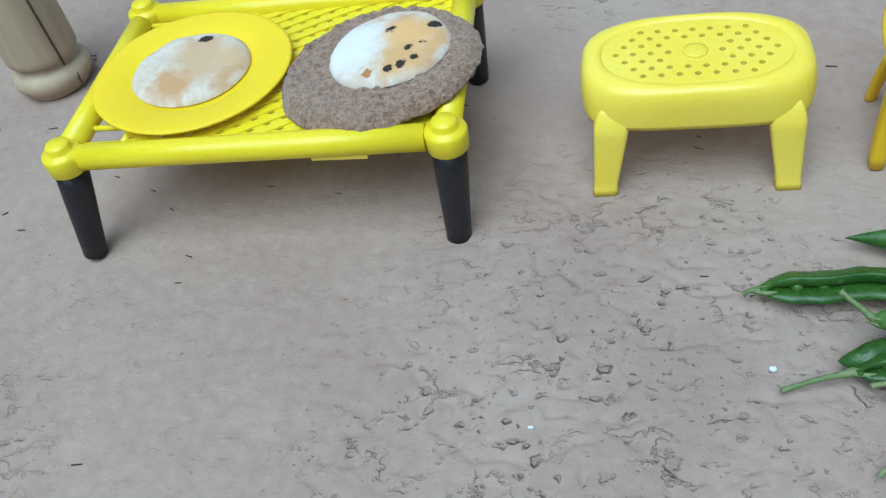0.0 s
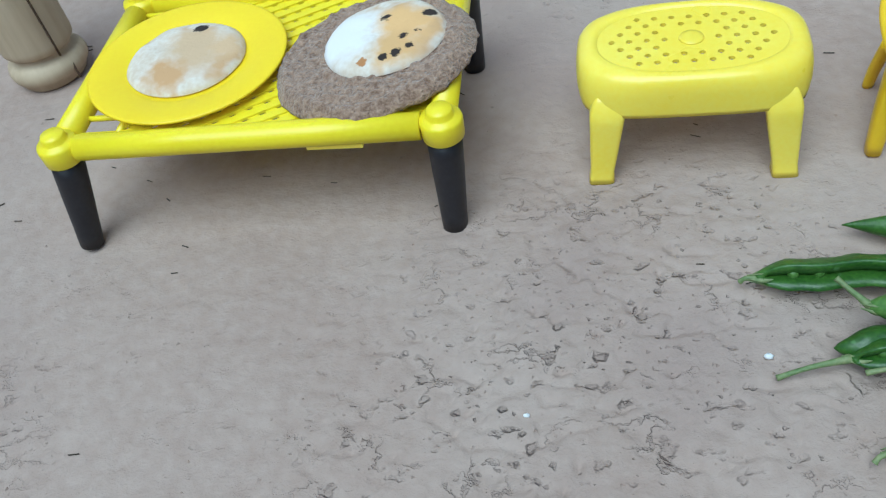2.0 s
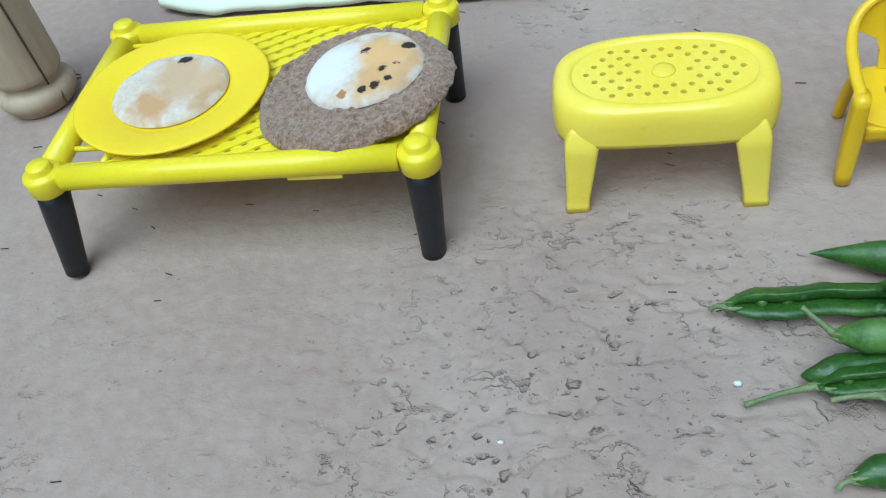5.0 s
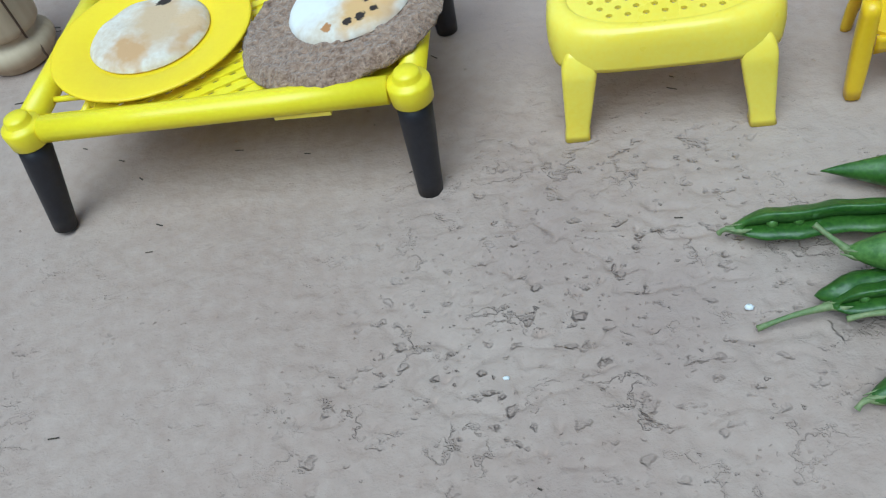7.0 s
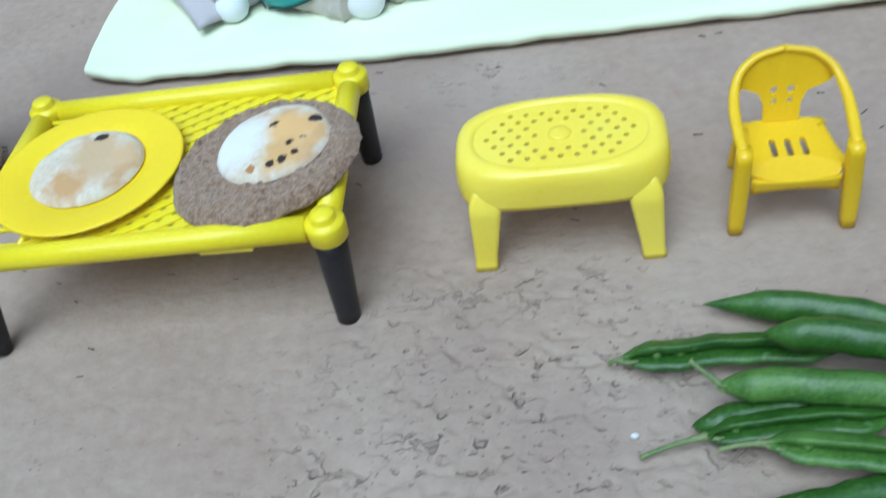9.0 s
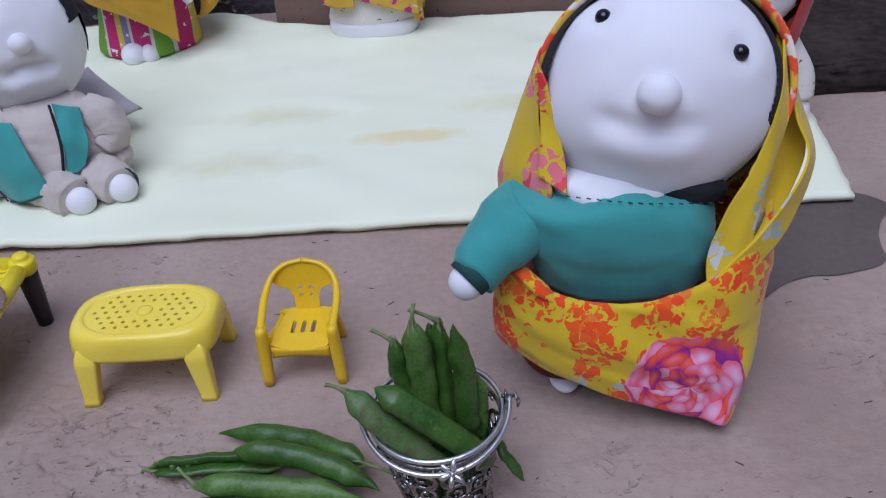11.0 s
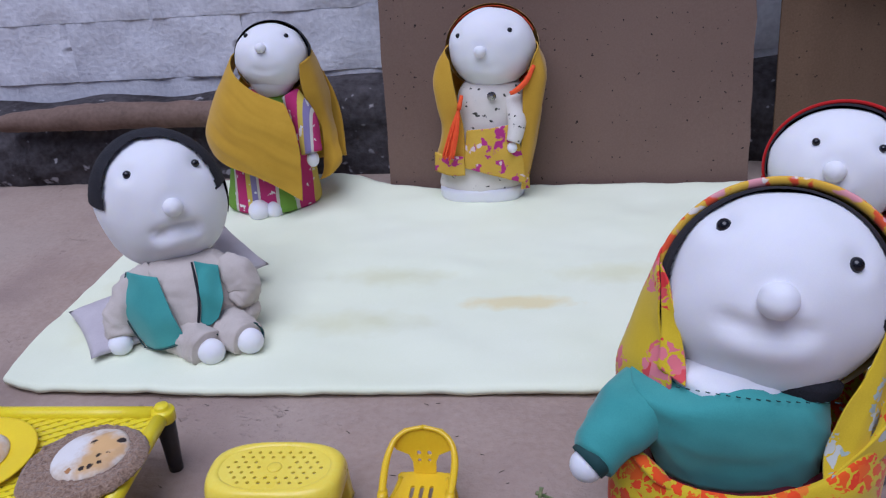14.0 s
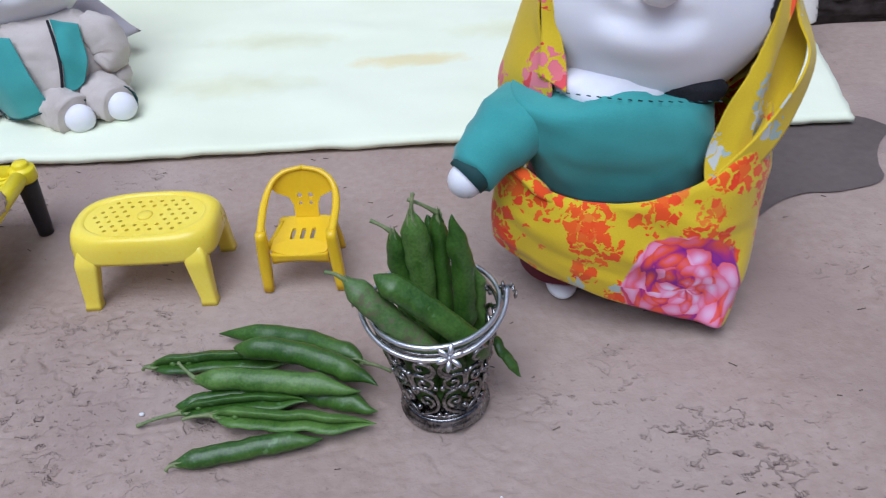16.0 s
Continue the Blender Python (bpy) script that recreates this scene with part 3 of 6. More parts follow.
# unseen walls on three sides, added to block sky light near the horizon
bm = bmesh.new()
box(bm, (-2.6, -2.4, -0.05), (2.9, -2.2, 1.3))
tagged(part("unseen_wall_south", bm, m_render), "plain unseen wall added to hold back low sky light", "wall", kind="structure")
bm = bmesh.new()
box(bm, (-2.6, -2.198, -0.05), (-2.4, 1.07, 1.3))
tagged(part("unseen_wall_west", bm, m_render), "plain unseen wall added to hold back low sky light", "wall", kind="structure")
bm = bmesh.new()
box(bm, (2.7, -2.198, -0.05), (2.9, 0.95, 1.3))
tagged(part("unseen_wall_east", bm, m_render), "plain unseen wall added to hold back low sky light", "wall", kind="structure")

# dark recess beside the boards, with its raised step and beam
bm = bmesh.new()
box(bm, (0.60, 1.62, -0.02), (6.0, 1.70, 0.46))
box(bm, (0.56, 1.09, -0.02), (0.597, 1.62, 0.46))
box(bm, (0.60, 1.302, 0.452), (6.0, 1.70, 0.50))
tagged(part("wall_recess", bm, m_dark), "recess behind the boards, its deep shade painted near-black", "recess", kind="structure")
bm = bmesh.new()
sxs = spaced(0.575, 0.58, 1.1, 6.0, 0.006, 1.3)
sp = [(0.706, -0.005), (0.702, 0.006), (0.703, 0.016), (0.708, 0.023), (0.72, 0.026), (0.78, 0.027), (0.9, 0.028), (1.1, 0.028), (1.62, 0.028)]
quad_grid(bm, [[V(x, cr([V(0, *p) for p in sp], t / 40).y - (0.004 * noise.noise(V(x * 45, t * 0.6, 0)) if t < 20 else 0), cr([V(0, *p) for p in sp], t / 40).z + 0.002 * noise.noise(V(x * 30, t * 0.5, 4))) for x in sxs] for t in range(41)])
tagged(part("step", bm, m_dark_earth), "low worn dark earthen step with a crumbling edge", "step", kind="structure")
bm = bmesh.new()
bxs = [0.560 + 0.02 * i for i in range(12)] + [0.9, 1.3, 1.8, 2.6]
ring = []
for x in bxs:
    low = 0.234 + 0.34 * max(0.0, 0.640 - x) + 0.0015 * noise.noise(V(x * 60, 0, 0))
    ring.append([V(x, 0.930, low + 0.004), V(x, 0.934, low), V(x, 0.968, low), V(x, 0.972, low + 0.004), V(x, 0.972, 0.300), V(x, 0.968, 0.304), V(x, 0.934, 0.304), V(x, 0.930, 0.300)])
vs = quad_grid(bm, ring, 0, True)
cap(bm, vs[0], 0, True)
cap(bm, vs[-1])
tagged(part("beam", bm, m_beam), "old brown wooden beam over the dark recess", "beam", kind="structure")


def cardboard(name, x0, x1, y0, y1, z0, z1, m, at, label):
    """A leaning sheet with flutes between two liners and frayed edges."""
    ob = thing(name, at, label, "cardboard", "leaning boards")
    w, h = x1 - x0, z1 - z0
    bm = bmesh.new()
    for yy, sgn in ((0.0, 1), (0.0045, -1)):
        rows = []
        for i in range(25):
            z = h * i / 24
            rows.append([V(x0 + w * j / 30 + (0.0025 * noise.noise(V(z * 40, x0 + j, 0)) if j in (0, 30) else 0), yy + 0.002 * noise.noise(V(j * 0.2, z * 6, x0)), z0 + z + (0.003 * noise.noise(V(j * 0.9, x0, 7)) if i in (0, 24) else 0)) for j in range(31)])
        if sgn < 0:
            rows = [r[::-1] for r in rows]
        grid = quad_grid(bm, rows)
    part("liner", bm, m, ob)
    bm = bmesh.new()
    n = 160
    rows = [[V(x0 + w * j / n, 0.00225 + 0.0019 * math.sin(j * math.pi / 2 * 1.0), z) for j in range(n + 1)] for z in (z0 + 0.002, z1 - 0.002)]
    quad_grid(bm, rows)
    part("fluting", bm, m, ob)
    return ob


cardboard("cardboard_sheet", -0.215, 0.201, 0, 0, 0, 0.62, m_card, pose(0.293, 0.944, 0.003, -8.5, 0, -1.5), "flat brown speckled cardboard sheet leaning on the wall")
cardboard("cardboard_sheet", -0.070, 0.072, 0, 0, 0, 0.60, m_card_tan, pose(0.589, 0.940, 0.002, -9.0, 0.8, -2), "narrow tan cardboard sheet with dark spots leaning on the wall")


# ---- cloth spread on the ground ----
def rug():
    bm = bmesh.new()
    nx, ny = 110, 64
    front = [V(-0.186, 0.540, 0), V(-0.160, 0.531, 0), V(-0.11, 0.527, 0), V(0.03, 0.523, 0), V(0.2, 0.525, 0), V(0.38, 0.526, 0), V(0.564, 0.529, 0)]
    back = [V(-0.165, 0.985, 0), V(-0.08, 0.985, 0), V(0.01, 0.972, 0), V(0.10, 0.940, 0), V(0.26, 0.938, 0), V(0.42, 0.932, 0), V(0.60, 0.925, 0)]
    left = [V(-0.186, 0.540, 0), V(-0.190, 0.606, 0), V(-0.188, 0.70, 0), V(-0.185, 0.773, 0), V(-0.178, 0.88, 0), V(-0.165, 0.985, 0)]
    rows_t, rows_b = [], []
    for i in range(ny + 1):
        v = i / ny
        rt, rb = [], []
        for j in range(nx + 1):
            u = j / nx
            f, b = cr(front, u), cr(back, u)
            p = f.lerp(b, v) + (cr(left, v) - left[0].lerp(left[-1], v)) * (1 - u)
            e = min(u * nx, (1 - u) * nx, v * ny, (1 - v) * ny)
            z = 0.0014 * (noise.noise(V(p.x * 9, p.y * 9, 5)) + 1) + 0.0016 * noise.noise(p * 28) + 0.0008 * noise.noise(p * 60)
            z += 0.010 * math.exp(-((p.x - 0.015) / 0.05) ** 2 - ((p.y - 0.955) / 0.035) ** 2)
            z += 0.0060 * max(0.0, noise.noise(V(p.x * 10 + p.y * 6, p.y * 14, 2))) * (0.35 + 0.65 * v)
            if e == 0:
                p += V(0.0016 * noise.noise(p * 70), 0.0016 * noise.noise(p * 70 + V(9, 0, 0)), 0)
            thick = 0.0052 if e > 0 else 0.0038
            rt.append(V(p.x, p.y, 0.0015 + z + thick))
            rb.append(V(p.x, p.y, 0.0012 + z))
        rows_t.append(rt)
        rows_b.append(rb)
    tv, bv = quad_grid(bm, rows_t), quad_grid(bm, rows_b)
    ringi = [(0, j) for j in range(nx)] + [(i, nx) for i in range(ny)] + [(ny, j) for j in range(nx, 0, -1)] + [(i, 0) for i in range(ny, 0, -1)]
    for a, b in zip(ringi, ringi[1:] + ringi[:1]):
        bm.faces.new((tv[a[0]][a[1]], tv[b[0]][b[1]], bv[b[0]][b[1]], bv[a[0]][a[1]])).smooth = True
    for spot, sc, sq in (((0.10, 0.625, 0), 24, (0.55, 1.6, 1)), ((0.12, 0.71, 0), 26, (0.55, 1.6, 1)), ((0.33, 0.71, 0), 26, (0.6, 1.6, 1)), ((-0.14, 0.66, 0), 17, (1.6, 0.7, 1))):
        overlay(m_rug, "ball", sc, 0.0, 0.75, (0.75, 0.77, 0.52), at=spot, squash=sq)
    overlay(m_rug, "ball", 26, 0.1, 0.6, (0.80, 0.73, 0.42), at=(0.24, 0.655, 0), squash=(0.6, 2.2, 1))
    return tagged(part("rug", bm, m_rug), "pale green cotton cloth with faint stains spread on the ground", "cloth")


rug()


# ---- toy string bed ----
def string_bed():
    bed = thing("toy_bed", pose(0, 0, 0), "yellow plastic toy string bed with black legs on the ground", "toy bed")
    fl, fr, br, bl = V(-0.1455, 0.339, 0), V(0.0084, 0.3430, 0), V(0.0050, 0.441, 0), V(-0.148, 0.440, 0)
    for c, foot in ((fl, V(-0.151, 0.331, -0.0005)), (fr, V(0.0072, 0.3365, -0.0005)), (br, V(0.0048, 0.4400, -0.0005)), (bl, V(-0.156, 0.441, -0.0005))):
        bm = bmesh.new()
        lathe(bm, [(0.0001, 0.0406), (0.0072, 0.0406), (0.0079, 0.0413), (0.0082, 0.0484), (0.0077, 0.0497), (0.0056, 0.0502), (0.0051, 0.0507), (0.0050, 0.0526), (0.0044, 0.0536), (0.0001, 0.0539)], 24, at=(c.x, c.y, 0))
        part("corner_socket", bm, m_yellow, bed)
        bm = bmesh.new()
        tube(bm, [foot, c + V(0, 0, 0.0405)], [0.0050, 0.0056, 0.0063, 0.0068], 20, n=6)
        part("leg", bm, m_black, bed, "black tapered plastic leg")
    for a, b in ((fl, fr), (fr, br), (br, bl), (bl, fl)):
        d = (b - a).normalized() * 0.008
        bm = bmesh.new()
        tube(bm, [a + d + V(0, 0, 0.0460), b - d + V(0, 0, 0.0460)], 0.0053, 14, n=3)
        part("rail", bm, m_yellow, bed)
    # woven net: two families of slanting straps within the rails, straight cords at the head end
    def inside(u, v):
        a, b = fl.lerp(fr, u), bl.lerp(br, u)
        return a.lerp(b, v)
    bm = bmesh.new()
    L, W = 0.157, 0.104
    step, half = 0.0128, 0.0019
    u0 = 0.145
    for fam in (1, -1):
        for k in range(-16, 30):
            pts = [(u, v) for u, v in (((k * step + fam * (i / 240) * W * 1.75) / L, i / 240) for i in range(241)) if u0 <= u <= 0.985]
            if len(pts) < 8:
                continue
            (ua, va), (ub, vb) = pts[0], pts[-1]
            pa, pb = inside(ua, va), inside(ub, vb)
            z = 0.0452 + 0.0004 * fam
            s = (pb - pa).normalized().cross(V(0, 0, 1)) * half
            loop = [pa - s, pb - s, pb + s, pa + s]
            lo = [bm.verts.new((p.x, p.y, z - 0.0006)) for p in loop]
            hi = [bm.verts.new((p.x, p.y, z + 0.0006)) for p in loop]
            bm.faces.new(hi)
            bm.faces.new(lo[::-1])
            for i in range(4):
                bm.faces.new((lo[i], lo[(i + 1) % 4], hi[(i + 1) % 4], hi[i]))
    part("net", bm, m_yellow, bed, "woven diamond plastic net")
    bm = bmesh.new()
    tube(bm, [inside(u0, 0.03) + V(0, 0, 0.0452), inside(u0, 0.97) + V(0, 0, 0.0452)], 0.0017, 8, n=3)
    part("crossbar", bm, m_yellow, bed)
    for i in range(9):
        v = 0.08 + i * 0.105
        bm = bmesh.new()
        tube(bm, [inside(0.03, v) + V(0, 0, 0.0452), inside(u0, v) + V(0, 0, 0.0452)], 0.0013, 6, n=2)
        part("cord", bm, m_yellow, bed)
    bm = bmesh.new()
    a = fl.lerp(fr, 0.66)
    box(bm, (a.x, a.y - 0.003, 0.0402), (a.x + 0.022, a.y + 0.003, 0.0418))
    part("tab", bm, m_pale, bed)
    return bed


string_bed()


def flatbread(at, r, spots, name, label, seed):
    bm = bmesh.new()
    nr, ns = 14, 48
    rows = []
    for side in (1, -1):
        for i in range(nr + 1):
            t = i / nr if side > 0 else 1 - i / nr
            t = max(t, 0.02)
            ring = []
            for j in range(ns):
                a = 2 * math.pi * j / ns
                rr = r * t * (1 + 0.045 * noise.noise(V(math.cos(a) * 1.5, math.sin(a) * 1.5, seed)))
                p = V(rr * math.cos(a), rr * math.sin(a), 0)
                e = (1 - t ** 3.2)
                z = 0.0008 + 0.0042 * max(0.0, 1 - t ** 3.5) ** 0.6 + 0.0011 * noise.noise(V(p.x * 90, p.y * 90, seed)) * min(1, e * 3) if side > 0 else 0.0004 - 0.0003 * e
                ring.append(V(p.x, p.y, z))
            rows.append(ring)
    vs = quad_grid(bm, rows, 0, True)
    cap(bm, vs[0], 0, True)
    cap(bm, vs[-1])
    m = surf(name + "_crust", (0.62, 0.50, 0.37), (0.78, 0.72, 0.64), 0.85, scale=80, fine=420, bump=0.5, depth=0.0012)
    overlay(m, "noise", 75, 0.54, 0.70, (0.56, 0.36, 0.19))
    for kind, x, y, s, lo, hi, colour in spots:
        overlay(m, "ball", s, lo, hi, colour, at=(x, y, 0.003))
    ob = part(name, bm, m, at=at)
    return tagged(ob, label, "flatbread", "breads on the toy bed")


def plate():
    bm = bmesh.new()
    lathe(bm, [(0.0001, 0.0), (0.024, 0.0), (0.026, 0.0006), (0.029, 0.0020), (0.0415, 0.0032), (0.0425, 0.0036), (0.0422, 0.0044), (0.041, 0.0045), (0.0290, 0.0034), (0.0262, 0.0019), (0.0245, 0.0014), (0.0001, 0.0013)], 56)
    return tagged(part("toy_plate", bm, m_plate, at=pose(-0.1045, 0.3865, 0.0478, 0, 1.6, 0)), "round yellow plastic toy plate under a small flatbread", "plate")


plate()
WHITE, TAN, BROWN, BURNT = (0.80, 0.77, 0.74), (0.62, 0.38, 0.16), (0.42, 0.20, 0.07), (0.028, 0.018, 0.014)
flatbread(pose(-0.106, 0.3885, 0.0494, 0, 1.6, 0), 0.0255, [("b", 0.004, 0.003, 52, 0.1, 0.6, (0.60, 0.43, 0.26)), ("b", -0.004, -0.015, 80, 0.1, 0.6, (0.56, 0.34, 0.16)), ("b", 0.018, 0.004, 90, 0.1, 0.6, (0.64, 0.45, 0.26)), ("b", 0.002, 0.017, 240, 0.1, 0.3, BURNT)], "flatbread", "small round baked flatbread with one burnt spot on a yellow plate", 1.0)
MAT = pose(-0.0225, 0.3805, 0.0500, 0, -5, 12)
flatbread(MAT @ pose(0.0055, 0.0042, 0.0046, 0, 0, -12), 0.0250, [("b", -0.016, 0.0, 45, 0.1, 0.5, WHITE), ("b", 0.010, 0.003, 58, 0.1, 0.6, (0.72, 0.45, 0.19)), ("b", 0.008, -0.012, 75, 0.1, 0.6, (0.64, 0.40, 0.17)), ("b", 0.001, 0.007, 270, 0.1, 0.3, BURNT), ("b", 0.018, 0.009, 250, 0.1, 0.3, BURNT), ("b", 0.010, -0.006, 330, 0.1, 0.3, BURNT), ("b", 0.0155, -0.004, 380, 0.1, 0.3, BURNT), ("b", 0.008, -0.015, 330, 0.1, 0.3, BURNT), ("b", 0.003, -0.0165, 400, 0.1, 0.3, BURNT), ("b", -0.005, -0.018, 380, 0.1, 0.3, BROWN), ("b", 0.013, -0.012, 400, 0.1, 0.3, BURNT)], "flatbread", "small pale flatbread with many burnt spots on a felt mat", 4.0)


def felt_mat():
    rng = random.Random(5)
    bm = bmesh.new()
    rows = []
    nr, ns = 26, 96
    for side in (1, -1):
        for i in range(nr + 1):
            t = i / nr if side > 0 else 1 - i / nr
            t = max(t, 0.015)
            ring = []
            for j in range(ns):
                a = 2 * math.pi * j / ns
                d = V(math.cos(a), math.sin(a), 0)
                k = t * (1 + 0.035 * noise.noise(d * 2.2) + 0.03 * noise.noise(d * 9) * (t > 0.9))
                p = V(0.0415 * k * d.x, 0.0388 * k * d.y, 0)
                if side > 0:
                    coil = 0.0011 * math.cos(t * 2 * math.pi * 8) * (0.55 + 0.45 * math.sin(a * 46 * max(t, 0.3)))
                    z = 0.0052 * min(1, (1 - t) * 9) ** 0.5 + coil + 0.0011 * noise.noise(p * 260) + 0.001 * noise.noise(p * 110)
                else:
                    z = 0.0
                ring.append(V(p.x, p.y, z))
            rows.append(ring)
    vs = quad_grid(bm, rows, 0, True)
    cap(bm, vs[0], 0, True)
    cap(bm, vs[-1])
    for _ in range(900):
        a, t = rng.uniform(0, 2 * math.pi), rng.uniform(0.62, 1.03) ** 0.7
        p = V(0.0395 * t * math.cos(a), 0.038 * t * math.sin(a), 0.0042 if t < 0.93 else 0.002)
        d = V(rng.uniform(-1, 1), rng.uniform(-1, 1), rng.uniform(0.0, 0.7)).normalized() * rng.uniform(0.0015, 0.004)
        s = d.cross(V(0, 0, 1)).normalized() * 0.00010
        q = [bm.verts.new(v) for v in (p - s, p + s, p + d + V(0, 0, -0.0004))]
        bm.faces.new(q)
    return tagged(part("felt_mat", bm, m_coir, at=MAT), "round fuzzy brown coiled felt mat under a flatbread", "mat")


felt_mat()


# ---- toy stool and chair ----
def stadium(hx, hy, p=3.2, n=48):
    out = []
    for i in range(n):
        a = 2 * math.pi * i / n
        c, s = math.cos(a), math.sin(a)
        out.append((hx * math.copysign(abs(c) ** (2 / p), c), hy * math.copysign(abs(s) ** (2 / p), s)))
    return out


def toy_stool():
    st = thing("toy_stool", pose(0.0990, 0.3885, 0, 0, 0, 0.5), "pale yellow plastic toy stool with a perforated oval seat", "toy stool")
    bm = bmesh.new()
    H = 0.0458
    inner = stadium(0.0352, 0.0206, 2.3)
    holes = []
    for y, count in ((0.0142, 7), (0.0096, 8), (0.0049, 9), (0.0, 10), (-0.0049, 9), (-0.0096, 8), (-0.0142, 7)):
        for i in range(count):
            x = (i - (count - 1) / 2) * 0.0066
            if abs(x) < 0.0075 and abs(y) < 0.0070:
                continue
            holes.append(circle2(x, y, 0.00125, 8))
    pierced(bm, inner, holes, lambda x, y, d: V(x, y, H - 0.0010 - d), thick=0.0014)
    rows = []
    for ex, ey, z, p in ((0.0352, 0.0206, H - 0.0010, 2.3), (0.0357, 0.0210, H - 0.0006, 2.3), (0.0365, 0.0216, H, 2.4), (0.0385, 0.0232, H - 0.0001, 2.5), (0.0406, 0.0246, H - 0.0008, 2.7), (0.0421, 0.0256, H - 0.0021, 2.9), (0.0430, 0.0264, H - 0.0042, 3.1), (0.0435, 0.0268, H - 0.0075, 3.4), (0.0435, 0.0271, H - 0.0115, 3.7), (0.0429, 0.0272, H - 0.0150, 4.0), (0.0424, 0.0272, H - 0.0168, 4.2), (0.0412, 0.0260, H - 0.0165, 4.2), (0.0419, 0.0253, H - 0.0080, 3.4), (0.0396, 0.0237, H - 0.0026, 2.6), (0.0352, 0.0206, H - 0.0024, 2.3)):
        rows.append([V(x, y, z) for x, y in stadium(ex, ey, p, 72)])
    quad_grid(bm, rows, 0, True)
    part("seat", bm, m_pale, st)
    for sx in (1, -1):
        for sy in (1, -1):
            bm = bmesh.new()
            rows = []
            for t in range(21):
                u = t / 20
                z = (H - 0.0092) * (1 - u) - 0.001 * (u == 1)
                grow = min(1.0, 0.62 + 0.38 * math.sin(min(1.0, u * 4.5) * math.pi / 2))
                foot = max(0.0, (u - 0.93) / 0.07)
                cx, cy = sx * (0.0312 + 0.0036 * u), sy * (0.0190 + 0.0018 * min(1.0, u * 4) + 0.0056 * u)
                w = (0.0074 - 0.0030 * u) * grow + 0.0007 * foot
                d = (0.0056 - 0.0020 * u) * grow + 0.0007 * foot
                rows.append([V(cx + w * math.copysign(abs(math.cos(a)) ** 0.35, math.cos(a)), cy + d * math.copysign(abs(math.sin(a)) ** 0.35, math.sin(a)), z) for a in (2 * math.pi * k / 24 for k in range(24))])
            vs = quad_grid(bm, rows, 0, True)
            cap(bm, vs[0], 0, True)
            cap(bm, vs[-1])
            part("leg", bm, m_pale, st)
    bm = bmesh.new()
    lathe(bm, [(0.0048, -0.0001), (0.0045, 0.0005), (0.0028, 0.0007), (0.0001, 0.0008)], 24, at=(0, 0, H - 0.0010))
    part("boss", bm, m_pale, st, "raised round boss amid the holes")
    return st


toy_stool()


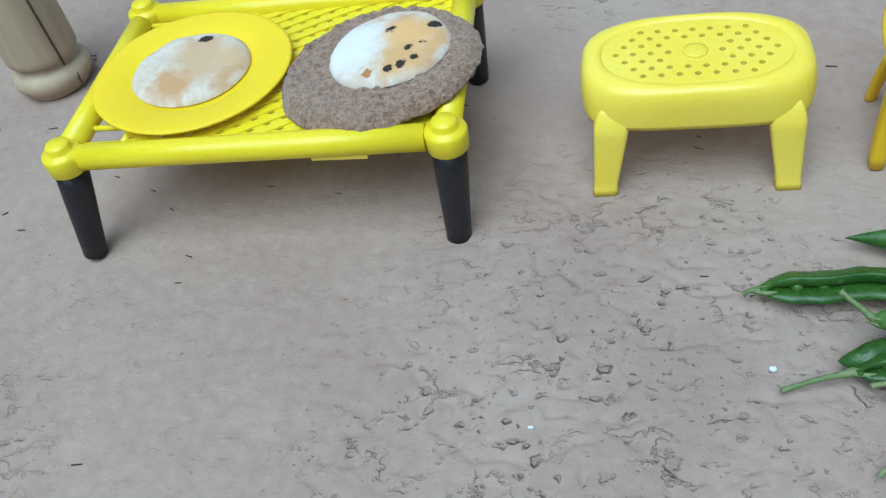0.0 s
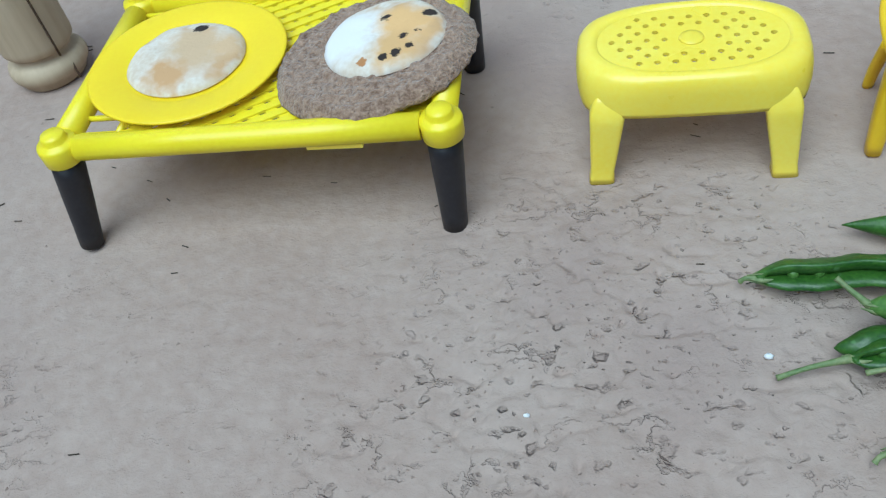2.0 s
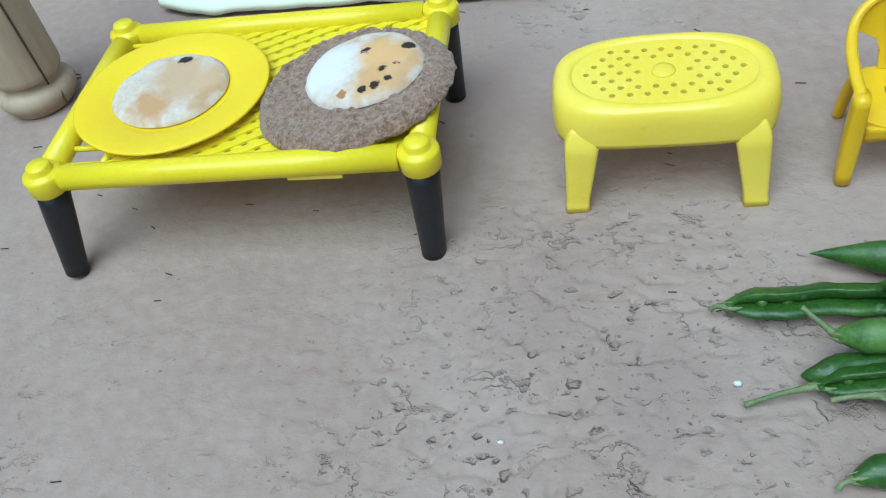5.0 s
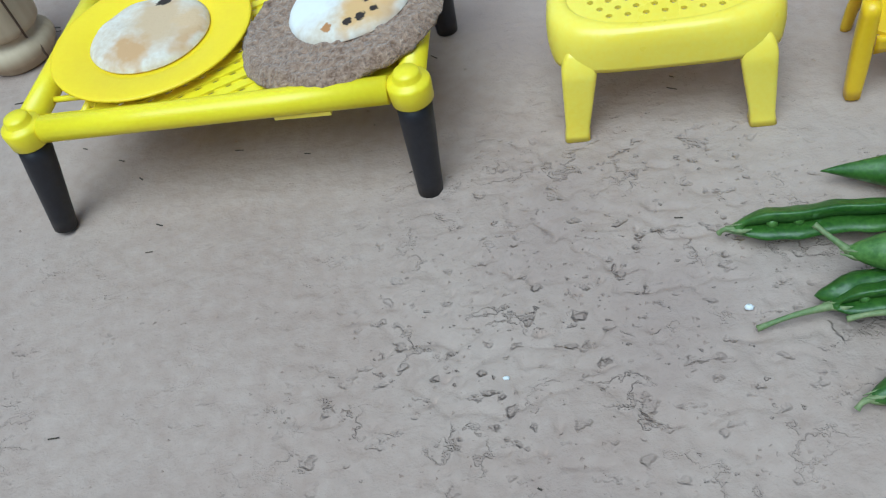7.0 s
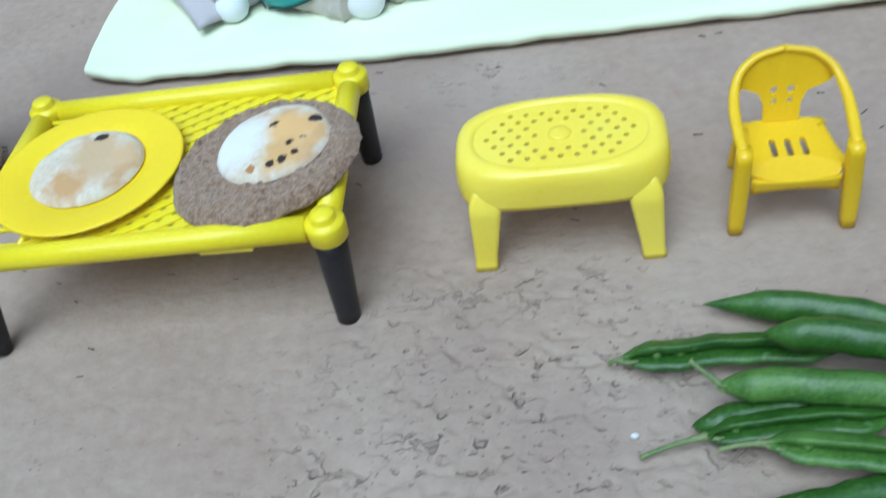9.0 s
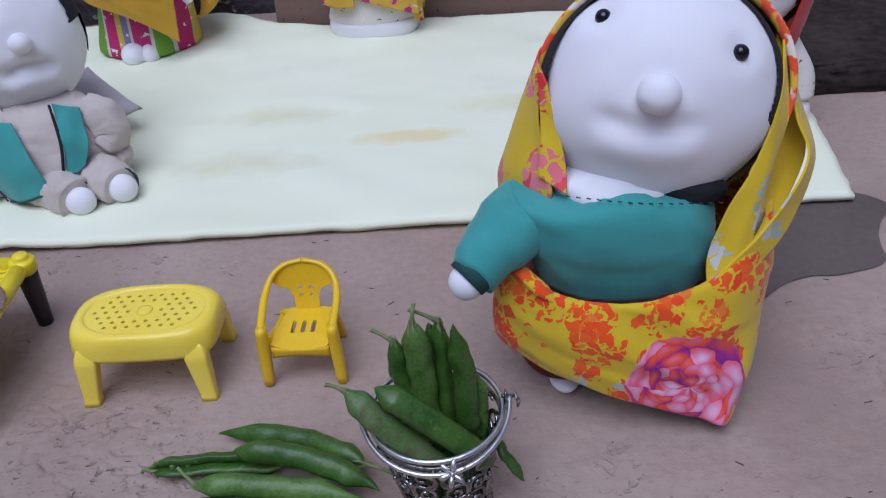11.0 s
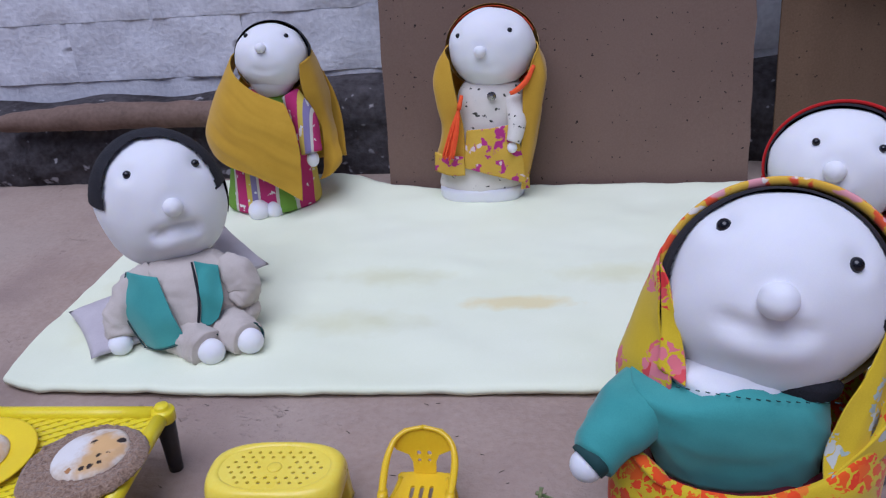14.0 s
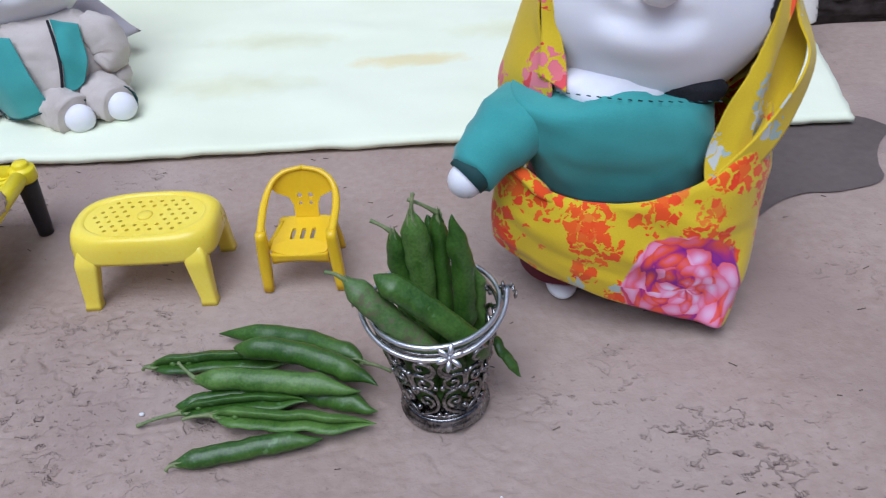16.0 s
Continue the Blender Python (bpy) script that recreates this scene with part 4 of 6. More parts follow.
def toy_chair():
    ch = thing("toy_chair", pose(0.1898, 0.390, 0, 0, 0, -1), "amber yellow plastic toy armchair with a pierced back", "toy chair")
    ch.matrix_basis = ch.matrix_basis @ Matrix.Diagonal((0.96, 1, 1, 1))
    zs = 0.0265
    bm = bmesh.new()
    outer = [(-0.0175, -0.0165), (-0.010, -0.0190), (0.0, -0.0197), (0.010, -0.0190), (0.0175, -0.0165), (0.0170, 0.0), (0.0145, 0.0160), (0.0, 0.0175), (-0.0145, 0.0160), (-0.0170, 0.0)]
    outer = [tuple(cr([V(*p, 0) for p in outer + outer[:1]], i / 40).xy) for i in range(40)]
    holes = [[(x + sx * 0.0013, y) for sx, y in ((-1, -0.006), (-0.6, -0.0072), (0.6, -0.0072), (1, -0.006), (1, 0.003), (0.6, 0.0042), (-0.6, 0.0042), (-1, 0.003))] for x in (-0.0062, 0.0, 0.0062)]
    pierced(bm, outer, holes, lambda x, y, d: V(x, y, zs + 0.0008 - d - 0.003 * max(0, (-y - 0.013) / 0.007) ** 2 - 0.08 * (y + 0.02) * 0.35), thick=0.0016)
    part("seat", bm, m_amber, ch)
    bm = bmesh.new()
    rows = [[V(x, -0.0192 + 3.0 * abs(x) ** 2 * 1.5, zs - 0.0018), V(x, -0.0186 + 3.0 * abs(x) ** 2 * 1.5, zs - 0.0068 - 9 * x * x)] for x in [(-0.0175 + 0.035 * i / 16) for i in range(17)]]
    loft(bm, [[r[0] for r in rows], [r[1] for r in rows]], nu=16, nv=3, thick=0.0014)
    part("apron", bm, m_amber, ch)

    def back_y(z):
        return 0.0155 + 0.20 * (z - zs)
    pl = [(-0.0075, 0.0), (0.0075, 0.0), (0.0078, 0.0080), (0.0100, 0.0130), (0.0178, 0.0175), (0.0202, 0.0215), (0.0184, 0.0262), (0.0125, 0.0300), (0.0, 0.0318), (-0.0125, 0.0300), (-0.0184, 0.0262), (-0.0202, 0.0215), (-0.0178, 0.0175), (-0.0100, 0.0130), (-0.0078, 0.0080)]
    hs = [circle2(sx * 0.0035, 0.0135, 0.0016, 10, 0.0018) for sx in (-1, 1)] + [circle2(sx * 0.0033, 0.0085, 0.0012, 10, 0.0014) for sx in (-1, 1)]
    bm = bmesh.new()
    pierced(bm, pl, hs, lambda x, y, d: V(x, back_y(zs + y) - 9.0 * x * x - d + 0.001, zs + y), thick=-0.0016)
    part("backrest", bm, m_amber, ch)
    for s in (-1, 1):
        bm = bmesh.new()
        arm = [(s * 0.0215, -0.0165, 0.0385), (s * 0.0222, -0.008, 0.0405), (s * 0.0224, 0.004, 0.0440), (s * 0.0208, 0.0130, 0.0480), (s * 0.0175, 0.0178, 0.0522), (s * 0.0105, 0.0212, 0.0560), (0, 0.0226, 0.0577)]
        tube(bm, arm, [0.0024, 0.0025, 0.0024, 0.0021, 0.0018, 0.0015, 0.0014], 10, flat=0.8, n=30)
        part("arm", bm, m_amber, ch)
        bm = bmesh.new()
        rows = []
        for t in range(11):
            u = t / 10
            z = 0.0395 * (1 - u) - 0.0008 * (u == 1)
            cx, cy = s * (0.0212 + 0.0016 * u), -0.0170 - 0.0022 * u
            w, d = 0.0030 + 0.0006 * math.sin(u * 3), 0.0042 - 0.0010 * u
            rows.append([V(cx + w * math.copysign(abs(math.cos(a)) ** 0.6, math.cos(a)), cy + d * math.copysign(abs(math.sin(a)) ** 0.6, math.sin(a)), z) for a in (2 * math.pi * k / 12 for k in range(12))])
        vs = quad_grid(bm, rows, 0, True)
        cap(bm, vs[0], 0, True)
        cap(bm, vs[-1])
        part("leg", bm, m_amber, ch)
        bm = bmesh.new()
        tube(bm, [(s * 0.0150, 0.0150, zs - 0.001), (s * 0.0168, 0.0195, 0.010), (s * 0.0176, 0.0215, -0.0008)], [0.0034, 0.0030, 0.0026], 10, flat=0.7)
        part("leg", bm, m_amber, ch)
        bm = bmesh.new()
        tube(bm, [(s * 0.0205, -0.0140, zs - 0.001), (s * 0.0178, -0.0040, zs - 0.001), (s * 0.0155, 0.0120, zs - 0.001)], [0.0022, 0.0018, 0.0018], 8)
        part("side_rail", bm, m_amber, ch)
    return ch


toy_chair()


# ---- turned wooden post ----
def wooden_post():
    ob = thing("wooden_post", pose(-0.228, 0.459, 0), "pale turned wooden post with a flared cracked foot", "wooden post")
    bm = bmesh.new()
    lathe(bm, [(0.0001, -0.001), (0.0168, -0.001), (0.0178, 0.0), (0.0184, 0.0026), (0.0196, 0.0034), (0.0208, 0.0052), (0.0214, 0.0080), (0.0206, 0.0108), (0.0184, 0.0130), (0.0160, 0.0142), (0.0154, 0.0160), (0.0160, 0.0178)], 40, wob=lambda a: 1 + 0.015 * math.sin(3 * a))
    part("foot", bm, m_post, ob, "flared foot")
    bm = bmesh.new()
    lathe(bm, [(0.0160, 0.0170), (0.0178, 0.0182), (0.0190, 0.0196), (0.0193, 0.0225), (0.0188, 0.06), (0.0182, 0.10), (0.0175, 0.138), (0.0165, 0.142), (0.0001, 0.143)], 40)
    part("shaft", bm, m_post, ob)
    bm = bmesh.new()
    tube(bm, [(0.0150, -0.0105, 0.142), (0.0161, -0.0104, 0.06), (0.0166, -0.0100, 0.016)], 0.0006, 6)
    tube(bm, [(0.0150, -0.0090, 0.0125), (0.0185, -0.0070, 0.010), (0.0196, -0.0085, 0.0055), (0.0200, -0.0080, 0.001)], 0.0006, 6)
    part("crack", bm, m_crack, ob, "dark open crack")
    return ob


wooden_post()


# ---- pea pods ----
def pea_pod(a, b, w=0.0072, tall=0.75, bow=(0, 0, 0), m=None, stem=1, stem_to=None, opened=False, label="glossy green pea pod lying in a pile on the ground", group="loose pea pods", seed=0):
    """A pod from its stem end a to its tip b, swollen over the peas; opened: split along its upper seam."""
    rng = random.Random(seed)
    a, b, bow = Vector(a), Vector(b), Vector(bow)
    mid = (a + b) / 2
    ob = thing("pea_pod", Matrix.Translation(mid), label, "pea pod", group)
    ax = (b - a)
    L = ax.length
    ax.normalize()
    side = ax.cross(V(0, 0, 1))
    side = side.normalized() if side.length > 0.15 else ax.cross(V(0, -1, 0)).normalized()
    up = side.cross(ax)
    if group == "loose pea pods":
        w, tall = 0.84 * w, tall * 1.18
    n, seg = 44, 44 if opened else 20
    slit = math.radians(38 if side.y < 0 else 142)
    rows = []
    for i in range(n + 1):
        t = i / n
        prof = min(1.0, (t / 0.13) ** 0.65 if t < 0.13 else 1.0, ((1 - t) / 0.24) ** 0.85 if t > 0.76 else 1.0)
        if seed in (15, 16):
            prof = min(1.0, (t / 0.12) ** 0.75 if t < 0.12 else 1.0, ((1 - t) / 0.12) ** 0.6 if t > 0.88 else 1.0)
        prof = max(prof, 0.03)
        w2 = 1.0
        pea = 1 + 0.035 * math.sin(t * math.pi * 15 + seed) * (0.15 < t < 0.85)
        wob = 0.0016 * noise.noise(V(t * 6, seed, 0))
        p = (a - mid).lerp(b - mid, t) + bow * 4 * t * (1 - t) + side * wob
        ring = []
        for j in range(seg):
            ang = 2 * math.pi * j / seg
            c, s = math.cos(ang), math.sin(ang)
            keel = 1 + 0.16 * max(0.0, s) ** 8 + 0.10 * max(0.0, -s) ** 8
            rr = w * prof * (pea if abs(s) < 0.8 else 1.0)
            x, y = rr * c * (1 if tall <= 1 else 1 / tall), rr * s * (tall if tall <= 1 else 1) * keel
            if opened and 0.06 < t < 0.97:
                o = math.cos(ang - slit)
                pull = 1 - 1.25 * min(1.0, max(0.0, (o - 0.82) / 0.14)) if o > 0.82 else 1 + 0.22 * max(0.0, (o - 0.55) / 0.27)
                x, y = x * pull, y * pull
            ring.append(p + side * x + up * y)
        rows.append(ring)
    bm = bmesh.new()
    vs = quad_grid(bm, rows, 0, True)
    cap(bm, vs[0], 0, True)
    cap(bm, vs[-1])
    part("shell", bm, m or m_green, ob)
    if opened:
        for i in range(1 + (seed == 2)):
            t = 0.16 + 0.10 * i
            bm = bmesh.new()
            ball(bm, (a - mid).lerp(b - mid, t) + bow * 4 * t * (1 - t) + up * w * 0.12, (w * 0.36,) * 3, nu=12, nv=8)
            part("pea", bm, m_green2, ob, "round pale pea")
    if stem:
        s0 = a - mid
        s1 = Vector(stem_to) - mid if stem_to is not None else s0 - ax * rng.uniform(0.006, 0.010) + up * 0.001
        bm = bmesh.new()
        tube(bm, [s0 + ax * 0.002, s0.lerp(s1, 0.5) + up * 0.0008, s1], [0.0016, 0.0010, 0.0008, 0.0011], 8, n=8)
        part("stem", bm, m_stem, ob, "dry pale stem")
        bm = bmesh.new()
        for k in range(5):
            ang = 2 * math.pi * k / 5 + seed
            d = side * math.cos(ang) + up * math.sin(ang)
            loft(bm, [[s0 + d * 0.0010 - ax * 0.001, s0 + d * 0.0012 - ax * 0.0005 + side.cross(d) * 0.0010], [s0 + d * (w * 0.34) + ax * 0.003, s0 + d * (w * 0.36) + ax * 0.0034 + ax.cross(d) * 0.0016], [s0 + d * (w * 0.40 + 0.0010) + ax * 0.0068, s0 + d * (w * 0.41 + 0.0010) + ax * 0.0069 + ax.cross(d) * 0.0002]], nu=2, nv=6, thick=0.0003)
        part("calyx", bm, m_stem, ob, "withered calyx")
    return ob


pea_pod((0.232, 0.297, 0.0085), (0.148, 0.3265, 0.0055), 0.0075, 0.8, (0.004, 0.005, 0.001), seed=1, stem_to=(0.246, 0.294, 0.004), label="plump green pea pod lying behind a pile")
pea_pod((0.115, 0.3025, 0.0055), (0.200, 0.3020, 0.007), 0.0070, 0.75, (0, 0.002, 0), seed=2, opened=True, stem_to=(0.1115, 0.3025, 0.0035), label="split open green pea pod showing peas, lying in a pile")
pea_pod((0.164, 0.3010, 0.0185), (0.241, 0.2765, 0.012), 0.0074, 0.8, (0.003, 0.004, 0.003), seed=3, stem=0, label="plump green pea pod lying on top of a pile")
pea_pod((0.146, 0.2830, 0.0145), (0.233, 0.2725, 0.0125), 0.0073, 0.75, (0.0, 0.001, 0.002), m=m_green2, seed=4, stem_to=(0.138, 0.290, 0.020), label="lighter green pea pod lying on top of a pile")
pea_pod((0.137, 0.2735, 0.0050), (0.205, 0.2830, 0.005), 0.0062, 0.75, (0, 0.001, 0), seed=5, stem=0)
pea_pod((0.190, 0.2840, 0.0050), (0.241, 0.2660, 0.005), 0.0066, 0.75, (0, 0.001, 0), seed=6, stem=0)
pea_pod((0.140, 0.2695, 0.0050), (0.206, 0.2710, 0.0085), 0.0060, 0.7, (0, 0.001, 0.002), seed=7, stem_to=(0.119, 0.2640, 0.002), opened=True, label="wilted split green pea pod with a long stem in a pile")
pea_pod((0.158, 0.2640, 0.0085), (0.241, 0.2570, 0.0060), 0.0068, 0.7, (0.0, -0.002, 0.001), m=m_green2, seed=8, opened=True, stem_to=(0.144, 0.2625, 0.0075), label="split pale green pea pod at the front of a pile")
pea_pod((0.145, 0.2370, 0.0045), (0.216, 0.2500, 0.0050), 0.0064, 0.7, (0, 0.002, 0), seed=9, stem_to=(0.142, 0.2345, 0.003), label="dark green pea pod with a torn end in a pile")
pea_pod((0.297, 0.2890, 0.034), (0.3125, 0.2770, 0.014), 0.0030, 0.6, (0, 0, 0), seed=18, stem=0, label="thin green pod tip sticking out of a bucket", group="pea pods in the bucket")

IN = "green pea pod standing in a small silver bucket"
GRP = "pea pods in the bucket"
pea_pod((0.2650, 0.290, 0.108), (0.2700, 0.281, 0.024), 0.0063, 0.8, (0, 0.002, 0), m=m_green2, seed=11, stem_to=(0.2665, 0.292, 0.116), label=IN, group=GRP)
pea_pod((0.2765, 0.296, 0.104), (0.2775, 0.284, 0.022), 0.0042, 0.9, (0, 0.001, 0), seed=12, stem_to=(0.2640, 0.293, 0.112), label="green pea pod with a bent pale stem in a bucket", group=GRP)
pea_pod((0.2860, 0.284, 0.040), (0.2832, 0.289, 0.1060), 0.0054, 0.8, (0.002, 0, 0), seed=13, stem=0, label="green pea pod with a sharp tip standing in a bucket", group=GRP)
pea_pod((0.2555, 0.292, 0.097), (0.2620, 0.284, 0.025), 0.0047, 0.85, (0, 0.001, 0), seed=14, stem_to=(0.2460, 0.293, 0.1015), label=IN, group=GRP)
pea_pod((0.2345, 0.2690, 0.088), (0.2840, 0.2600, 0.033), 0.0068, 0.8, (-0.001, -0.003, 0.003), m=m_scar, seed=15, stem_to=(0.2265, 0.2690, 0.092), label="speckled scarred pea pod leaning out of a bucket", group=GRP)
pea_pod((0.2480, 0.2680, 0.090), (0.2970, 0.2650, 0.041), 0.0068, 0.8, (0.002, -0.004, 0.004), seed=16, stem=0, label="plump green pea pod leaning on the bucket rim", group=GRP)
pea_pod((0.2930, 0.290, 0.030), (0.2915, 0.290, 0.078), 0.0036, 0.7, (0.001, 0, 0), m=m_green2, seed=17, stem=0, label=IN, group=GRP)
pea_pod((0.2715, 0.298, 0.100), (0.2740, 0.288, 0.026), 0.0040, 0.9, (0, 0.001, 0), seed=30, stem=0, label=IN, group=GRP)

for k in range(7):
    th = 2 * math.pi * k / 7 + 0.3
    pea_pod((0.2740 + 0.0105 * math.cos(th), 0.2775 + 0.0105 * math.sin(th), 0.0060), (0.2740 + 0.0150 * math.cos(th + 0.5), 0.2775 + 0.0150 * math.sin(th + 0.5), 0.0480), 0.0060, 0.9, (0, 0, 0), seed=40 + k, stem=0, label="dark green pea pod packed inside a small silver bucket", group=GRP)

# ---- silver filigree bucket ----
def bucket():
    ob = thing("toy_bucket", pose(0.2740, 0.2775, 0, 1.0, -1.0, 0), "small oxidised silver filigree bucket full of pea pods", "bucket")
    H, r1 = 0.0662, 0.0304

    def rad(z):
        t = (z - 0.006) / (H - 0.006)
        return 0.0195 + (r1 - 0.0195) * max(0, t) ** 1.15

    def on(th, z, out=0.0):
        z *= H / 0.062
        r = rad(z) + out
        return V(r * math.cos(th), r * math.sin(th), z)
    bm = bmesh.new()
    lathe(bm, [(0.0001, 0.001), (0.0205, 0.001), (0.0222, 0.0), (0.0226, 0.0016), (0.0215, 0.0036), (0.0205, 0.0052), (0.0202, 0.0068), (0.0188, 0.0068), (0.0184, 0.0026), (0.0001, 0.0026)], 48)
    part("base", bm, m_silver, ob)
    for name, zz, rr in (("rim", 0.062, 0.0013), ("hoop", 0.0572, 0.0009), ("hoop", 0.0085, 0.0009)):
        bm = bmesh.new()
        k = 56
        rows = []
        for i in range(k + 1):
            th = 2 * math.pi * i / k
            c = on(th, zz)
            o = V(math.cos(th), math.sin(th), 0)
            rows.append([c + rr * (math.cos(q) * o + math.sin(q) * V(0, 0, 1)) for q in (2 * math.pi * j / 8 for j in range(8))])
        quad_grid(bm, rows, 0, True)
        part(name, bm, m_bright if name == "rim" else m_silver, ob)
    # scrolls
    def spiral(cx, cz, r, a0, turns, sgn):
        return [(cx + sgn * (r * (1 - 0.8 * t)) * math.cos(a0 + turns * 2 * math.pi * t), cz + (r * (1 - 0.8 * t)) * math.sin(a0 + turns * 2 * math.pi * t)) for t in (i / 9 for i in range(10))]
    reps = 6
    bmb = bmesh.new()
    for k in range(reps):
        th0 = 2 * math.pi * k / reps
        bm = bmesh.new()

        def draw(pts, r=0.0010):
            tube(bm, [on(th0 + x / 0.0245, z) for x, z in pts], r, 6, n=3 * len(pts))
        for s in (1, -1):
            draw(spiral(s * 0.0062, 0.0465, 0.0058, -1.4, 1.05, s))
            draw(spiral(s * 0.0060, 0.0345, 0.0050, 1.4, -1.1, s))
            draw(spiral(s * 0.0050, 0.0205, 0.0045, -1.2, 1.1, s))
            draw([(s * 0.0010, 0.056), (s * 0.0112, 0.048), (s * 0.0100, 0.040), (s * 0.0016, 0.0395), (s * 0.0006, 0.030)])
            draw([(s * 0.0004, 0.030), (s * 0.0100, 0.026), (s * 0.0105, 0.015), (s * 0.0016, 0.0095)])
            for bx, bz in ((0.0115, 0.0545), (0.0112, 0.0320), (0.0108, 0.0110)):
                ball(bmb, on(th0 + s * bx / 0.0245, bz, 0.0004), (0.0014,) * 3, nu=8, nv=6)
        draw([(-0.0017, 0.0270), (0, 0.0290), (0.0017, 0.0270), (0, 0.0250), (-0.0017, 0.0270)], 0.0008)
        for zz in (0.0405, 0.0290, 0.0150):
            ball(bmb, on(th0, zz, 0.0005), (0.0017,) * 3, nu=8, nv=6)
        part("filigree", bm, m_silver, ob)
    part("beading", bmb, m_silver, ob)
    for s in (-1, 1):
        bm = bmesh.new()
        ball(bm, (s * 0.0320, 0, H + 0.004), (0.0012, 0.0030, 0.0060), nu=12, nv=8)
        tube(bm, [(s * 0.0300, 0, H + 0.0065), (s * 0.0355, 0, H + 0.0065)], 0.0009, 8)
        part("lug", bm, m_silver, ob)
        bm = bmesh.new()
        for q in range(4):
            ang = q * math.pi / 2 + 0.5
            ball(bm, (s * (0.0360 + 0.0006 * q), 0.0022 * math.cos(ang), H + 0.004 + 0.0030 * math.sin(ang)), (0.0007, 0.0014, 0.0022), pose(0, 0, 0, math.degrees(ang), 0, 0), nu=8, nv=6)
        part("charm", bm, m_silver, ob)
    bm = bmesh.new()
    arc = []
    for i in range(13):
        t = math.pi * i / 12
        arc.append((0.0338 * math.cos(t), -0.0358 * math.sin(t), H + 0.0065 - 0.0085 * math.sin(t) ** 0.8))
    tube(bm, arc, 0.0012, 8, n=44)
    part("handle", bm, m_bright, ob, "bright wire handle lying over the rim")
    bm = bmesh.new()
    c = V(0.0075, -0.0372, H + 0.0004)
    tip = pose(0, 0, 0, -38, 0, 0)
    for q in range(6):
        ang = q * math.pi / 3 + 0.35
        ball(bm, c + tip.to_3x3() @ V(0.0036 * math.cos(ang), -0.0006, 0.0036 * math.sin(ang)), (0.0028, 0.0007, 0.0012), tip @ pose(0, 0, 0, 0, -math.degrees(ang), 0), nu=10, nv=6)
    ball(bm, c + tip.to_3x3() @ V(0, -0.0012, 0), (0.0012,) * 3, nu=8, nv=6)
    part("flower", bm, m_bright, ob, "six-petalled silver flower charm")
    return ob


bucket()


# ---- cloth dolls, each one mesh ----
def dent(bm, mi, pts, radius, depth, centre):
    """Presses a stitched hollow into the stuffed head along points."""
    pts, centre = [Vector(p) for p in pts], Vector(centre)
    for v in bm.verts:
        if not v.link_faces or v.link_faces[0].material_index != mi:
            continue
        d = min((v.co - p).length for p in pts)
        if d < radius:
            v.co += (centre - v.co).normalized() * depth * (0.5 + 0.5 * math.cos(math.pi * d / radius))


def crease(bm, mi, amount, freq):
    """Soft folds pressed into the cloth of one material."""
    bm.normal_update()
    for v in bm.verts:
        if v.link_faces and v.link_faces[0].material_index == mi:
            q = v.co * freq
            fold = 1 - abs(noise.noise(V(q.x * 1.4 + q.z, q.y, q.z * 0.6)) * 2)
            v.co += noise.noise_vector(q) * amount * 0.5 - v.normal * amount * max(0.0, fold - 0.55)


def drape(bm, mi, amount, across, along, below=9.0, out=(0, -1, 0)):
    """Long folds in hanging cloth: they run along one direction and follow one another across it."""
    across, along, out = Vector(across), Vector(along), Vector(out)
    for v in bm.verts:
        if v.link_faces and v.link_faces[0].material_index == mi and v.co.z < below:
            s = v.co.dot(across) + 0.006 * noise.noise(v.co * 25)
            f = noise.noise(V(s * 75, v.co.dot(along) * 9, 5)) + 0.4 * noise.noise(V(s * 170, v.co.dot(along) * 16, 2))
            v.co += out * amount * f * min(1.0, max(0.0, (below - v.co.z) / 0.02))


def head_with_face(bm, c, r, eyes, nose, mouth, nr, er, mi_skin, mi_bead, grin=0.045):
    c = Vector(c)
    ball(bm, c, r, mi=mi_skin, nu=72, nv=48, lump=0.03)
    for e in eyes:
        dent(bm, mi_skin, [e], r[0] * 0.24, r[0] * 0.045, c)
    dent(bm, mi_skin, [cr([Vector(p) for p in mouth], i / 14) for i in range(15)], r[0] * 0.15, r[0] * grin, c)
    low = [Vector(p) + V(0, 0, -r[2] * 0.20) for p in mouth]
    dent(bm, mi_skin, [cr(low, i / 10) for i in range(11)], r[0] * 0.26, -r[0] * grin * 0.7, c)
    dent(bm, mi_skin, [nose], r[0] * 0.34, r[0] * 0.05, c)
    for e in eyes:
        e = Vector(e)
        ball(bm, e + (c - e).normalized() * er * 0.55, (er,) * 3, mi=mi_bead, nu=14, nv=10)
    nose = Vector(nose)
    ball(bm, nose + (nose - c).normalized() * nr * 0.25, (nr, nr * 0.95, nr * 0.95), mi=mi_skin, nu=24, nv=16, lump=0.06)


def hood_ring(c, r, n, level, k, a0, a1, steps):
    """Points along the rim where a hood of that shape meets the plane d.n = level."""
    n = Vector(n).normalized()
    sx = n.cross(V(0, 0, 1)).normalized()
    sz = sx.cross(n)
    out = []
    q = math.sqrt(1 - level * level)
    for i in range(steps + 1):
        a = radians(a0 + (a1 - a0) * i / steps)
        d = n * level + q * (math.cos(a) * -sx + math.sin(a) * sz)
        out.append(Vector(c) + V(d.x * r[0] * k, d.y * r[1] * k, d.z * r[2] * k))
    return out


def finish_doll(bm, base, mats, label):
    bmesh.ops.translate(bm, verts=bm.verts[:], vec=-Vector(base))
    ob = part("cloth_doll", bm, mats, at=Matrix.Translation(base))
    return tagged(ob, label, "doll", "cloth dolls")


